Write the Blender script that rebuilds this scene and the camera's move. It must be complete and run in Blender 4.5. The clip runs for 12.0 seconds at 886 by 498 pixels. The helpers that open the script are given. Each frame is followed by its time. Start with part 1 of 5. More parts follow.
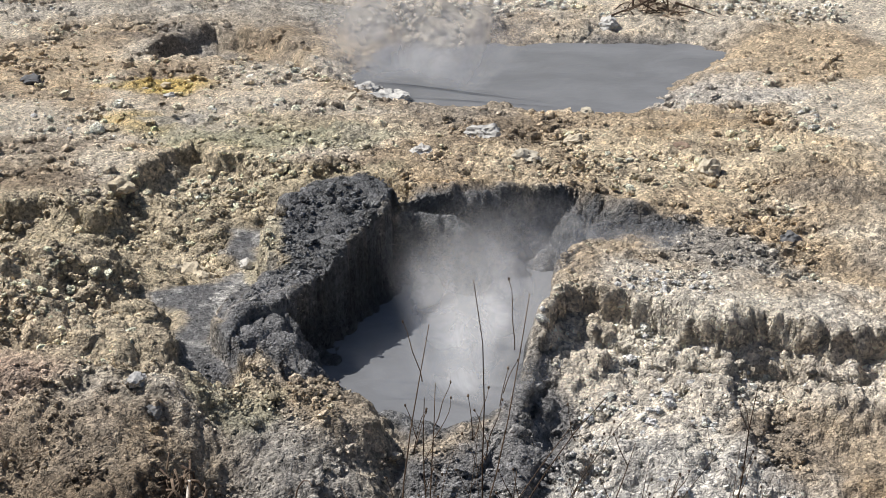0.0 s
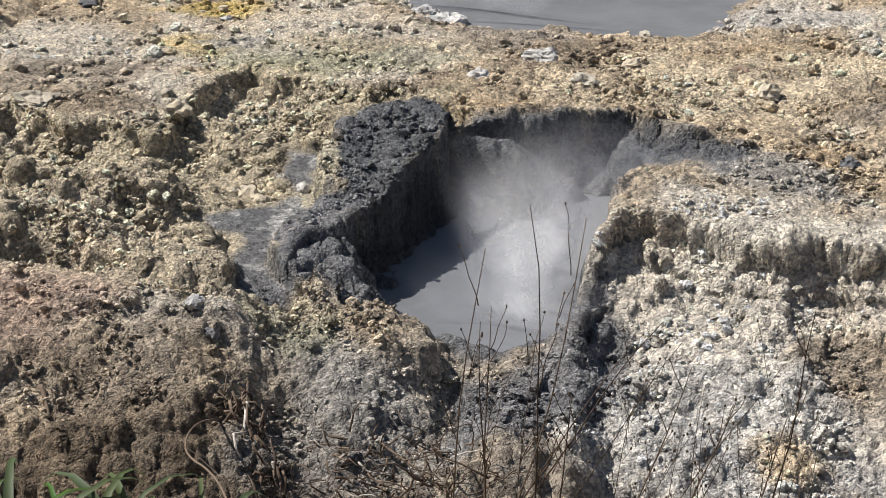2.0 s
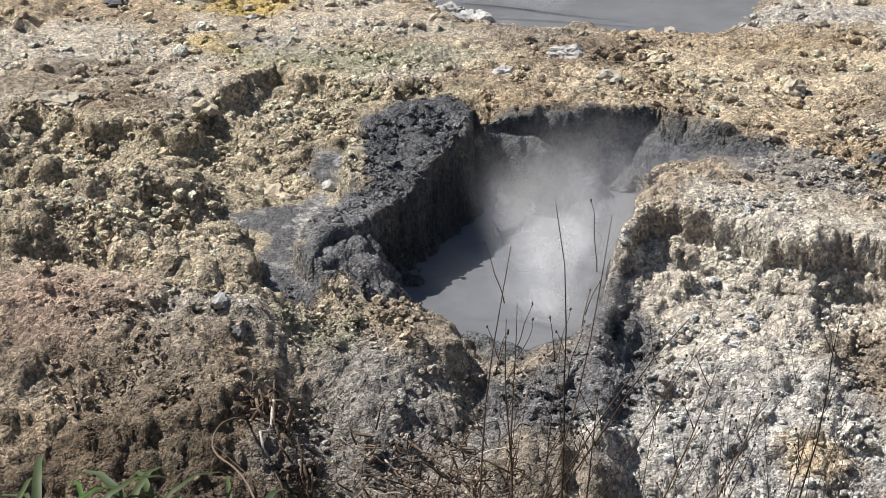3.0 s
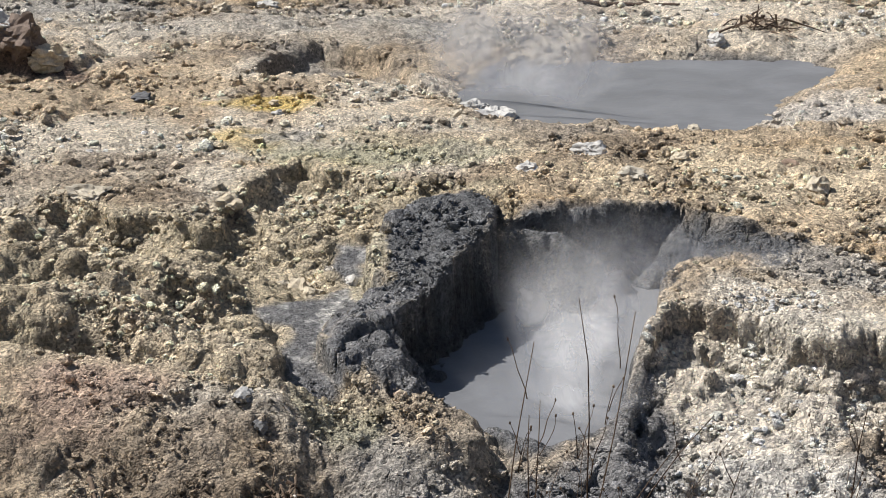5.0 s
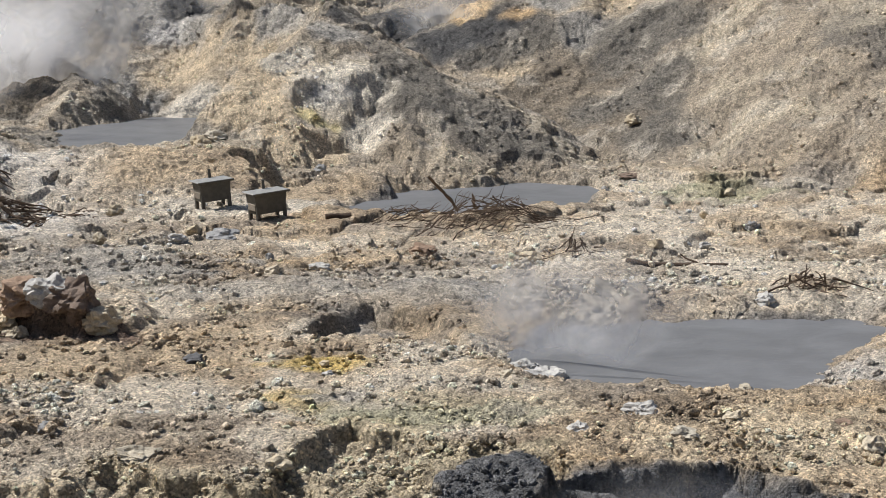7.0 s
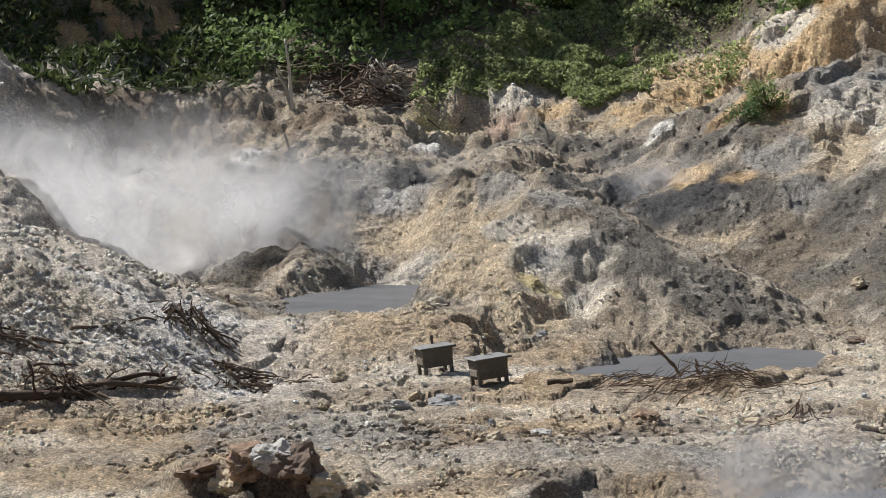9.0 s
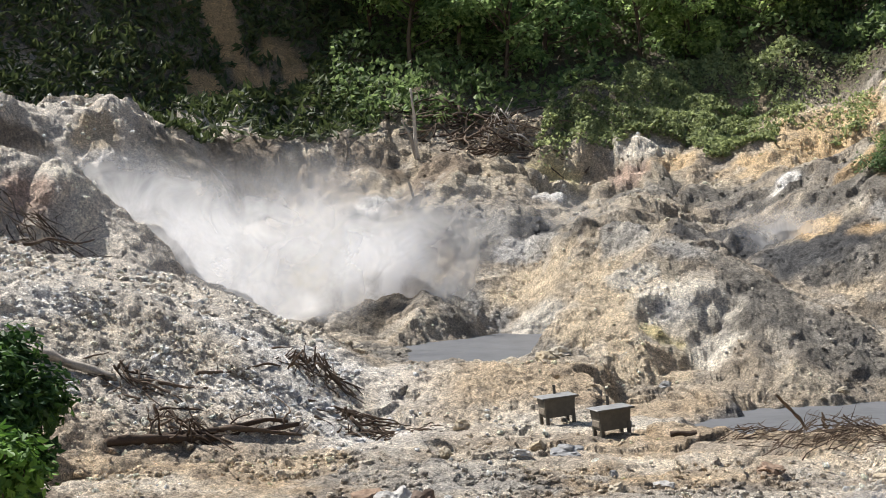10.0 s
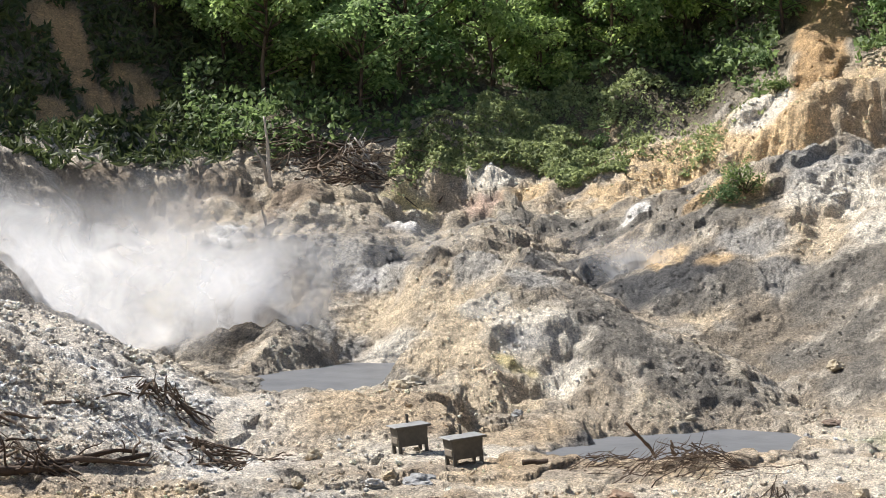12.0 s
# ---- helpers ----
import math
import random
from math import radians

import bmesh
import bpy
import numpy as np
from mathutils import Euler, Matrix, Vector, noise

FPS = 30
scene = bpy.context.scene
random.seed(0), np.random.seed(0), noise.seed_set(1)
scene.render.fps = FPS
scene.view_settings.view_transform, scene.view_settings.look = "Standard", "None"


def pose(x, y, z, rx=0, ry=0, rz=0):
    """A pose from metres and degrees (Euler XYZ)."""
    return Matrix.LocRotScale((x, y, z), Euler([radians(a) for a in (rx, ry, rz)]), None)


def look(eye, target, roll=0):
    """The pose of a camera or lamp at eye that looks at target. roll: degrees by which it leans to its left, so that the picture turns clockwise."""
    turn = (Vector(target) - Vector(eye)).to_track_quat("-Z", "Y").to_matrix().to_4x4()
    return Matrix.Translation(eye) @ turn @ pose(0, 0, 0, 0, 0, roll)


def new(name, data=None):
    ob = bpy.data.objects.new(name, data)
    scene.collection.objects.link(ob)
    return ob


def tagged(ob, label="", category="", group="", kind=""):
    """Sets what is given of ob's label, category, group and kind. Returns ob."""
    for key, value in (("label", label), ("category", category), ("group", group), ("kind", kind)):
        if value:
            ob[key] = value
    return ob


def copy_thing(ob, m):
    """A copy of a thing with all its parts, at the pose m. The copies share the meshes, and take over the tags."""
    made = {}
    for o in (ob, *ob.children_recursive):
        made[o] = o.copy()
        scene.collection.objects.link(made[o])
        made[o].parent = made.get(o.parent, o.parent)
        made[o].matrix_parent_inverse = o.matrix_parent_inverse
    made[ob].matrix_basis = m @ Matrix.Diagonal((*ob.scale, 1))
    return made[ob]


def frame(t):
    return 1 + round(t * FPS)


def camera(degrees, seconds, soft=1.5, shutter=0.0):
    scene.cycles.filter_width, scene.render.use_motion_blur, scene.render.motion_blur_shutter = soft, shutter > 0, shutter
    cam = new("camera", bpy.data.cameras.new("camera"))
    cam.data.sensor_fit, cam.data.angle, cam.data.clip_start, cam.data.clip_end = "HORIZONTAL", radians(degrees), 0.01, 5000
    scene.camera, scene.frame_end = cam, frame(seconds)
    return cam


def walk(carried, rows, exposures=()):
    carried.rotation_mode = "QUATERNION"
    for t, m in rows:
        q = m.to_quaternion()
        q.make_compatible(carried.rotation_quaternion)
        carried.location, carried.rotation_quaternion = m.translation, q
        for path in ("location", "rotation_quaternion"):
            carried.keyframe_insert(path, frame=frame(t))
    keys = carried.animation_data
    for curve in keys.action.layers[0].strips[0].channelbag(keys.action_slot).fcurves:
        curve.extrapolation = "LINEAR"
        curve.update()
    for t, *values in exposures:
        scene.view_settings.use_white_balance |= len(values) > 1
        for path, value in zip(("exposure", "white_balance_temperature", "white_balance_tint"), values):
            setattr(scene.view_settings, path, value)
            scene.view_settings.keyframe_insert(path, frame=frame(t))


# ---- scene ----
cam = camera(28.5, 12.0, soft=0.75)
EYE = 7.6
# seconds, then the camera's turn in degrees: it stands on one spot above the field and pans
ROWS = [
    (0, 71.497, -0.948, 0.317),
    (0.5, 71.363, -0.983, 1.536),
    (1, 70.305, -0.816, 2.082),
    (1.5, 69.543, -0.890, 1.895),
    (2, 68.987, -0.563, 2.148),
    (2.5, 68.821, -0.213, 2.530),
    (4.3, 70.346, 0.031, 3.339),
    (4.5, 70.802, 0.027, 3.393),
    (5, 72.029, -0.092, 3.677),
    (5.5, 72.810, -0.050, 3.869),
    (5.9, 74.377, 0.181, 4.157),
    (6, 74.973, 0.283, 4.244),
    (6.5, 77.955, 0.515, 4.687),
    (6.7, 79.084, 0.508, 4.883),
    (8.3, 84.685, 1.038, 8.427),
    (8.5, 85.140, 1.264, 9.360),
    (9, 86.133, 1.681, 12.385),
    (9.5, 87.110, 1.522, 15.031),
    (10, 87.845, 1.378, 16.449),
    (10.5, 88.296, 1.352, 16.666),
    (11, 88.554, 1.213, 15.348),
    (11.5, 88.721, 1.201, 13.621),
    (12, 88.696, 1.016, 11.645),
]
walk(cam, [(t, pose(0, 0, EYE, rx, ry, rz)) for t, rx, ry, rz in ROWS],
     exposures=[(0.0, 0.66), (2.5, 0.7), (4.5, 0.74), (6.0, 0.64), (7.2, 0.48), (8.5, 0.38), (9.2, 0.42), (10.0, 0.82), (10.8, 1.0), (12.0, 0.98)])

# ---- world, sun, exposure
SUN_AZ, SUN_EL = -70.0, 50.0          # degrees from +y towards +x, and above the horizon
world = bpy.data.worlds.new("sky")
scene.world = world
world.use_nodes = True
wn = world.node_tree.nodes
sky = wn.new("ShaderNodeTexSky")
sky.sky_type, sky.sun_disc = "NISHITA", False
sky.sun_elevation, sky.sun_rotation = radians(SUN_EL), radians(SUN_AZ)
wn["Background"].inputs["Strength"].default_value = 0.064
world.node_tree.links.new(sky.outputs["Color"], wn["Background"].inputs["Color"])
sun = new("sun", bpy.data.lights.new("sun", "SUN"))
sun.data.energy, sun.data.angle, sun.data.color = 5.0, radians(0.6), (1.0, 0.97, 0.93)
sa, se = radians(SUN_AZ), radians(SUN_EL)
sun.matrix_world = look((math.sin(sa) * math.cos(se) * 90, math.cos(sa) * math.cos(se) * 90, math.sin(se) * 90), (0, 0, 0))


# ---- materials
class Nodes:
    """A small helper to write node trees."""

    def __init__(self, name):
        self.mat = bpy.data.materials.new(name)
        self.mat.use_nodes = True
        self.tree = self.mat.node_tree
        self.bsdf = self.tree.nodes["Principled BSDF"]
        self.out = self.tree.nodes["Material Output"]

    def add(self, kind, **sets):
        n = self.tree.nodes.new(kind)
        for key, value in sets.items():
            setattr(n, key, value)
        return n

    def link(self, a, b):
        self.tree.links.new(a, b)

    def coords(self):
        return self.add("ShaderNodeTexCoord").outputs["Object"]

    def noise(self, vec, scale, detail=4.0, rough=0.6, distort=0.0):
        n = self.add("ShaderNodeTexNoise")
        n.inputs["Scale"].default_value, n.inputs["Detail"].default_value = scale, detail
        n.inputs["Roughness"].default_value, n.inputs["Distortion"].default_value = rough, distort
        self.link(vec, n.inputs["Vector"])
        return n.outputs["Fac"]

    def voronoi(self, vec, scale, feature="F1", out="Distance"):
        n = self.add("ShaderNodeTexVoronoi", feature=feature)
        n.inputs["Scale"].default_value = scale
        self.link(vec, n.inputs["Vector"])
        return n.outputs[out]

    def ramp(self, fac, stops):
        n = self.add("ShaderNodeValToRGB")
        e = n.color_ramp.elements
        while len(e) < len(stops):
            e.new(0.5)
        for el, (p, c) in zip(e, stops):
            el.position = p
            el.color = (*c, 1) if len(c) == 3 else c
        self.link(fac, n.inputs["Fac"])
        return n.outputs["Color"]

    def mix(self, a, b, fac, mode="MIX"):
        n = self.add("ShaderNodeMix", data_type="RGBA", blend_type=mode)
        for sock, v in ((n.inputs["Factor"], fac), (n.inputs["A"], a), (n.inputs["B"], b)):
            if hasattr(v, "links"):
                self.link(v, sock)
            else:
                sock.default_value = v if isinstance(v, float) else (*v, 1)
        return n.outputs["Result"]

    def math(self, op, a, b=0.0):
        n = self.add("ShaderNodeMath", operation=op)
        for sock, v in zip(n.inputs, (a, b)):
            if hasattr(v, "links"):
                self.link(v, sock)
            else:
                sock.default_value = v
        return n.outputs[0]

    def bump(self, height, strength, distance, before=None):
        n = self.add("ShaderNodeBump")
        n.inputs["Strength"].default_value, n.inputs["Distance"].default_value = strength, distance
        self.link(height, n.inputs["Height"])
        if before is not None:
            self.link(before, n.inputs["Normal"])
        return n.outputs["Normal"]

    def finish(self, color, rough=0.9, normal=None, metal=0.0, spec=0.3):
        b = self.bsdf.inputs
        for sock, v in ((b["Base Color"], color), (b["Roughness"], rough)):
            if hasattr(v, "links"):
                self.link(v, sock)
            else:
                sock.default_value = v if isinstance(v, float) else (*v, 1)
        b["Metallic"].default_value, b["Specular IOR Level"].default_value = metal, spec
        if normal is not None:
            self.link(normal, b["Normal"])
        return self.mat


def earth_material():
    m = Nodes("volcanic_earth")
    at = m.add("ShaderNodeAttribute", attribute_name="tone")
    co = m.coords()
    grain = m.ramp(m.noise(co, 7.0, 9.0, 0.8), [(0.3, (0.25, 0.24, 0.23)), (0.48, (0.95, 0.95, 0.95)), (0.7, (1.6, 1.57, 1.52))])
    mottle = m.ramp(m.noise(co, 1.1, 6.0, 0.65), [(0.3, (0.66, 0.66, 0.68)), (0.7, (1.28, 1.25, 1.2))])
    c = m.mix(at.outputs["Color"], grain, 0.75, "MULTIPLY")
    c = m.mix(c, mottle, 0.8, "MULTIPLY")
    warp = m.add("ShaderNodeVectorMath", operation="MULTIPLY_ADD")
    wob = m.add("ShaderNodeTexNoise")
    wob.inputs["Scale"].default_value = 9.0
    m.link(co, wob.inputs["Vector"])
    m.link(wob.outputs["Color"], warp.inputs[0])
    warp.inputs[1].default_value = (0.12, 0.12, 0.12)
    m.link(co, warp.inputs[2])
    speck = m.ramp(m.voronoi(warp.outputs[0], 9.0, out="Color"), [(0.0, (0.5, 0.5, 0.5)), (1.0, (1.45, 1.44, 1.42))])
    c = m.mix(c, speck, 0.5, "MULTIPLY")
    fleck = m.ramp(m.voronoi(warp.outputs[0], 24.0, out="Color"), [(0.0, (0.35, 0.35, 0.35)), (0.5, (1.0, 1.0, 1.0)), (1.0, (1.75, 1.72, 1.68))])
    c = m.mix(c, fleck, 0.95, "MULTIPLY")
    rough = m.math("SUBTRACT", 0.95, m.math("MULTIPLY", at.outputs["Alpha"], 0.45))
    n1 = m.bump(m.noise(co, 6.0, 10.0, 0.75), 1.0, 0.12)
    n2 = m.bump(m.noise(co, 30.0, 6.0, 0.8), 1.0, 0.06, n1)
    n3 = m.bump(m.math("SUBTRACT", 1.0, m.voronoi(warp.outputs[0], 30.0)), 0.7, 0.045, n2)
    return m.finish(c, rough, n3, 0.0, 0.25)


def stone_material(name, base, warm):
    m = Nodes(name)
    info = m.add("ShaderNodeObjectInfo")
    isl = m.add("ShaderNodeNewGeometry")
    co = m.coords()
    pick = m.math("FRACT", m.math("ADD", info.outputs["Random"], isl.outputs["Random Per Island"]))
    c = m.ramp(pick, [(0.0, base), (0.5, tuple(0.5 * (a + b) for a, b in zip(base, warm))), (1.0, warm)])
    g = m.ramp(m.noise(co, 16.0, 6.0, 0.7), [(0.25, (0.5, 0.5, 0.5)), (0.75, (1.25, 1.24, 1.2))])
    c = m.mix(c, g, 0.8, "MULTIPLY")
    return m.finish(c, 0.92, m.bump(m.noise(co, 24.0, 7.0, 0.7), 0.7, 0.04), 0.0, 0.25)


def mud_material():
    m = Nodes("wet_grey_mud")
    co = m.coords()
    c = m.ramp(m.noise(co, 0.7, 5.0, 0.6, 0.8), [(0.3, (0.095, 0.097, 0.102)), (0.7, (0.14, 0.143, 0.15))])
    n = m.bump(m.noise(co, 2.5, 4.0, 0.5, 0.5), 0.25, 0.05)
    return m.finish(c, 0.48, n, 0.0, 0.25)


def wood_material(name, dark, light):
    m = Nodes(name)
    co = m.coords()
    info = m.add("ShaderNodeObjectInfo")
    isl = m.add("ShaderNodeNewGeometry")
    pick = m.math("FRACT", m.math("ADD", info.outputs["Random"], isl.outputs["Random Per Island"]))
    c = m.mix(m.ramp(pick, [(0.0, dark), (1.0, light)]), m.ramp(m.noise(co, 22.0, 6.0, 0.7), [(0.3, (0.45, 0.45, 0.45)), (0.7, (1.2, 1.2, 1.2))]), 0.8, "MULTIPLY")
    return m.finish(c, 0.9, m.bump(m.noise(co, 40.0, 5.0, 0.7), 0.6, 0.02), 0.0, 0.2)


def leaf_material(name, dark, light, back=0.35):
    m = Nodes(name)
    info = m.add("ShaderNodeObjectInfo")
    isl = m.add("ShaderNodeNewGeometry")
    c = m.ramp(isl.outputs["Random Per Island"], [(0.0, dark), (0.7, light), (1.0, tuple(min(1, v * 1.35) for v in light))])
    hue = m.ramp(info.outputs["Random"], [(0.0, (0.72, 0.8, 0.8)), (0.5, (1.0, 1.0, 0.9)), (1.0, (1.2, 1.1, 0.8))])
    c = m.mix(c, hue, 0.85, "MULTIPLY")
    m.finish(c, 0.6, None, 0.0, 0.3)
    tr = m.add("ShaderNodeBsdfTranslucent")
    m.link(c, tr.inputs["Color"])
    mx = m.add("ShaderNodeMixShader")
    mx.inputs["Fac"].default_value = back
    m.link(m.bsdf.outputs[0], mx.inputs[1])
    m.link(tr.outputs[0], mx.inputs[2])
    m.link(mx.outputs[0], m.out.inputs["Surface"])
    return m.mat


def steam_material(name, scale):
    m = Nodes(name)
    co = m.coords()
    at = m.add("ShaderNodeAttribute", attribute_name="thickness")
    swirl = m.add("ShaderNodeMapRange")
    swirl.inputs["From Min"].default_value, swirl.inputs["From Max"].default_value = 0.36, 0.66
    m.link(m.noise(co, scale, 5.0, 0.55, 0.6), swirl.inputs["Value"])
    a = m.math("MULTIPLY", at.outputs["Fac"], m.math("ADD", m.math("MULTIPLY", swirl.outputs[0], 0.7), 0.3))
    a.node.use_clamp = True
    d = m.add("ShaderNodeBsdfDiffuse")
    t = m.add("ShaderNodeBsdfTranslucent")
    tp = m.add("ShaderNodeBsdfTransparent")
    for n in (d, t):
        n.inputs["Color"].default_value = (0.97, 0.97, 0.98, 1)
    half = m.add("ShaderNodeMixShader")
    half.inputs["Fac"].default_value = 0.5
    m.link(d.outputs[0], half.inputs[1])
    m.link(t.outputs[0], half.inputs[2])
    mx = m.add("ShaderNodeMixShader")
    m.link(a, mx.inputs["Fac"])
    m.link(tp.outputs[0], mx.inputs[1])
    m.link(half.outputs[0], mx.inputs[2])
    m.link(mx.outputs[0], m.out.inputs["Surface"])
    return m.mat


M_EARTH = earth_material()
M_STONE = stone_material("pale_rubble", (0.44, 0.40, 0.33), (0.52, 0.43, 0.30))
M_GREY = stone_material("grey_rubble", (0.30, 0.30, 0.30), (0.52, 0.50, 0.47))
M_ASH = stone_material("ash_rubble", (0.42, 0.41, 0.395), (0.62, 0.60, 0.57))
M_DARK = stone_material("mud_crusted_rock", (0.10, 0.10, 0.105), (0.22, 0.22, 0.22))
M_RUST = stone_material("rusty_rock", (0.15, 0.115, 0.095), (0.36, 0.25, 0.175))
M_MUD = mud_material()
M_WOOD = wood_material("dead_wood", (0.06, 0.04, 0.028), (0.17, 0.125, 0.09))
M_PALEWOOD = wood_material("bleached_wood", (0.35, 0.31, 0.26), (0.55, 0.5, 0.44))
M_LEAF = leaf_material("broad_leaves", (0.125, 0.205, 0.075), (0.30, 0.405, 0.17), 0.6)
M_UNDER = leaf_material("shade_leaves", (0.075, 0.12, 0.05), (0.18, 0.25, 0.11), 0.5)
M_SHRUB = leaf_material("shrub_leaves", (0.13, 0.17, 0.09), (0.28, 0.335, 0.185), 0.5)
M_GRASS = leaf_material("dark_grass", (0.03, 0.05, 0.022), (0.075, 0.10, 0.045))
M_BRIGHT = leaf_material("bright_leaves", (0.05, 0.12, 0.02), (0.16, 0.28, 0.05))
M_BUSH = leaf_material("bush_leaves", (0.02, 0.055, 0.015), (0.07, 0.14, 0.03), 0.35)
M_STEAM = steam_material("steam", 0.55)
M_WISPS = steam_material("steam_wisps", 1.2)


# ---- noise on arrays
def hash2(i, j, s):
    n = i.astype(np.uint32) * np.uint32(374761393) + j.astype(np.uint32) * np.uint32(668265263) + np.uint32((s * 974634777) & 0xFFFFFFFF)
    n = (n ^ (n >> np.uint32(13))) * np.uint32(1274126177)
    return ((n ^ (n >> np.uint32(16))) & np.uint32(0xFFFFFF)).astype(np.float32) / np.float32(0xFFFFFF)


def vnoise(x, y, s):
    i, j = np.floor(x), np.floor(y)
    u, v = x - i, y - j
    i, j = i.astype(np.int64) + 100000, j.astype(np.int64) + 100000
    u, v = u * u * (3 - 2 * u), v * v * (3 - 2 * v)
    a, b, c, d = hash2(i, j, s), hash2(i + 1, j, s), hash2(i, j + 1, s), hash2(i + 1, j + 1, s)
    return 2 * (a + (b - a) * u + (c - a) * v + (a - b - c + d) * u * v) - 1


def fbm(x, y, size, octaves, s, gain=0.5):
    total, amp, f = 0.0, 1.0, 1.0 / size
    for k in range(octaves):
        cx, cy = x * (0.8 * f) + y * (0.6 * f), y * (0.8 * f) - x * (0.6 * f)
        total = total + amp * (vnoise(x * f, y * f, s + k) if k % 2 else vnoise(cx, cy, s + k))
        amp, f = amp * gain, f * 2.03
    return total


def clods(x, y, size, s):
    """Rounded lumps of about that size, 0 to 1 high."""
    x, y = x / size, y / size
    i, j = np.floor(x).astype(np.int64) + 100000, np.floor(y).astype(np.int64) + 100000
    px, py = x + 100000, y + 100000
    top = np.zeros_like(x)
    for a in (-1, 0, 1):
        for b in (-1, 0, 1):
            ci, cj = i + a, j + b
            rad = 0.35 + 0.55 * hash2(ci, cj, s + 2)
            d2 = ((px - ci - hash2(ci, cj, s)) ** 2 + (py - cj - hash2(ci, cj, s + 1)) ** 2) / (rad * rad)
            top = np.maximum(top, rad * np.sqrt(np.maximum(0, 1 - d2)))
    return top


def hash3(i, j, k, s):
    return hash2(i + k * 7919, j + k * 104729, s)


def clods3(p, size, s):
    """Rounded lumps in space of about that size, 0 to 1 high."""
    q = p / size + 5000.0
    c = np.floor(q).astype(np.int64)
    top = np.zeros(len(p))
    for a in (-1, 0, 1):
        for b in (-1, 0, 1):
            for d in (-1, 0, 1):
                i, j, k = c[:, 0] + a, c[:, 1] + b, c[:, 2] + d
                u = hash3(i, j, k, s)
                rad = 0.35 + 0.6 * u
                v, w = (u * 97.31) % 1.0, (u * 613.7) % 1.0
                d2 = ((q[:, 0] - i - v) ** 2 + (q[:, 1] - j - w) ** 2 + (q[:, 2] - k - (u * 31.7) % 1.0) ** 2) / (rad * rad)
                top = np.maximum(top, rad * np.sqrt(np.maximum(0, 1 - d2)))
    return top


def vnoise3(p, s):
    c = np.floor(p)
    f = p - c
    f = f * f * (3 - 2 * f)
    c = c.astype(np.int64) + 100000
    total = 0.0
    for a in (0, 1):
        for b in (0, 1):
            for d in (0, 1):
                w = (f[:, 0] if a else 1 - f[:, 0]) * (f[:, 1] if b else 1 - f[:, 1]) * (f[:, 2] if d else 1 - f[:, 2])
                total = total + w * hash3(c[:, 0] + a, c[:, 1] + b, c[:, 2] + d, s)
    return 2 * total - 1


def fbm3(p, size, octaves, s, gain=0.6):
    total, amp = 0.0, 1.0
    for k in range(octaves):
        total = total + amp * vnoise3(p / size + 3.7 * k, s + k)
        amp, size = amp * gain, size / 2.07
    return total


def smooth(v, lo, hi):
    t = np.clip((v - lo) / (hi - lo), 0, 1)
    return t * t * (3 - 2 * t)


def inside(x, y, pts):
    """Signed distance to a closed outline: negative within."""
    best, sign = np.full(x.shape, 1e9), np.ones(x.shape)
    n = len(pts)
    for k in range(n):
        (ax, ay), (bx, by) = pts[k], pts[(k + 1) % n]
        ex, ey = bx - ax, by - ay
        t = np.clip(((x - ax) * ex + (y - ay) * ey) / (ex * ex + ey * ey), 0, 1)
        best = np.minimum(best, (x - ax - ex * t) ** 2 + (y - ay - ey * t) ** 2)
        cross = ((ay > y) != (by > y)) & (x < ex * (y - ay) / (ey if abs(ey) > 1e-9 else 1e-9) + ax)
        sign = np.where(cross, -sign, sign)
    return np.sqrt(best) * sign


def ridge(x, y, pts, left, right, soft=0.3, round_off=0.0):
    """A crest through points (x, y, z), falling by the given slopes to its left and right."""
    top = np.full(x.shape, -1e9)
    for (ax, ay, az), (bx, by, bz) in zip(pts, pts[1:]):
        ex, ey = bx - ax, by - ay
        ll = ex * ex + ey * ey
        t = np.clip(((x - ax) * ex + (y - ay) * ey) / ll, 0, 1)
        dx, dy = x - ax - ex * t, y - ay - ey * t
        d = np.sqrt(dx * dx + dy * dy + soft * soft) - soft
        side = ex * (y - ay) - ey * (x - ax)
        turn = 0.5 + 0.5 * side / (math.sqrt(ll) * np.sqrt(dx * dx + dy * dy) + 1e-6)
        top = np.maximum(top, az + (bz - az) * t - d * (right + (left - right) * turn) - round_off * d * d)
    return top


def unit(v):
    return v / (np.linalg.norm(v, axis=-1, keepdims=True) + 1e-9)


# ---- the plan of the field
PIT = [(-2.50, 19.30), (-2.15, 19.35), (-1.84, 18.95), (-1.18, 19.05), (-0.64, 18.90), (-0.36, 18.62), (0.05, 18.70), (0.55, 19.10), (0.80, 19.80), (1.20, 21.00), (1.50, 22.20), (1.69, 23.10),
       (1.95, 24.40), (1.20, 25.10), (0.23, 24.95), (-0.36, 24.75), (-0.60, 24.45), (-0.74, 23.95), (-1.08, 22.90), (-1.24, 22.27), (-1.33, 21.60), (-1.67, 21.15), (-2.07, 20.82), (-2.44, 20.15), (-2.58, 19.70)]
MUD = [(-0.37, 19.21), (0.01, 18.87), (0.55, 19.22), (0.77, 19.87), (1.17, 21.09), (1.46, 22.54), (2.01, 24.44), (1.46, 24.95), (0.35, 24.60), (-0.41, 24.40), (-0.90, 23.08), (-1.22, 21.96), (-1.36, 21.14), (-1.13, 20.03), (-0.72, 19.53)]
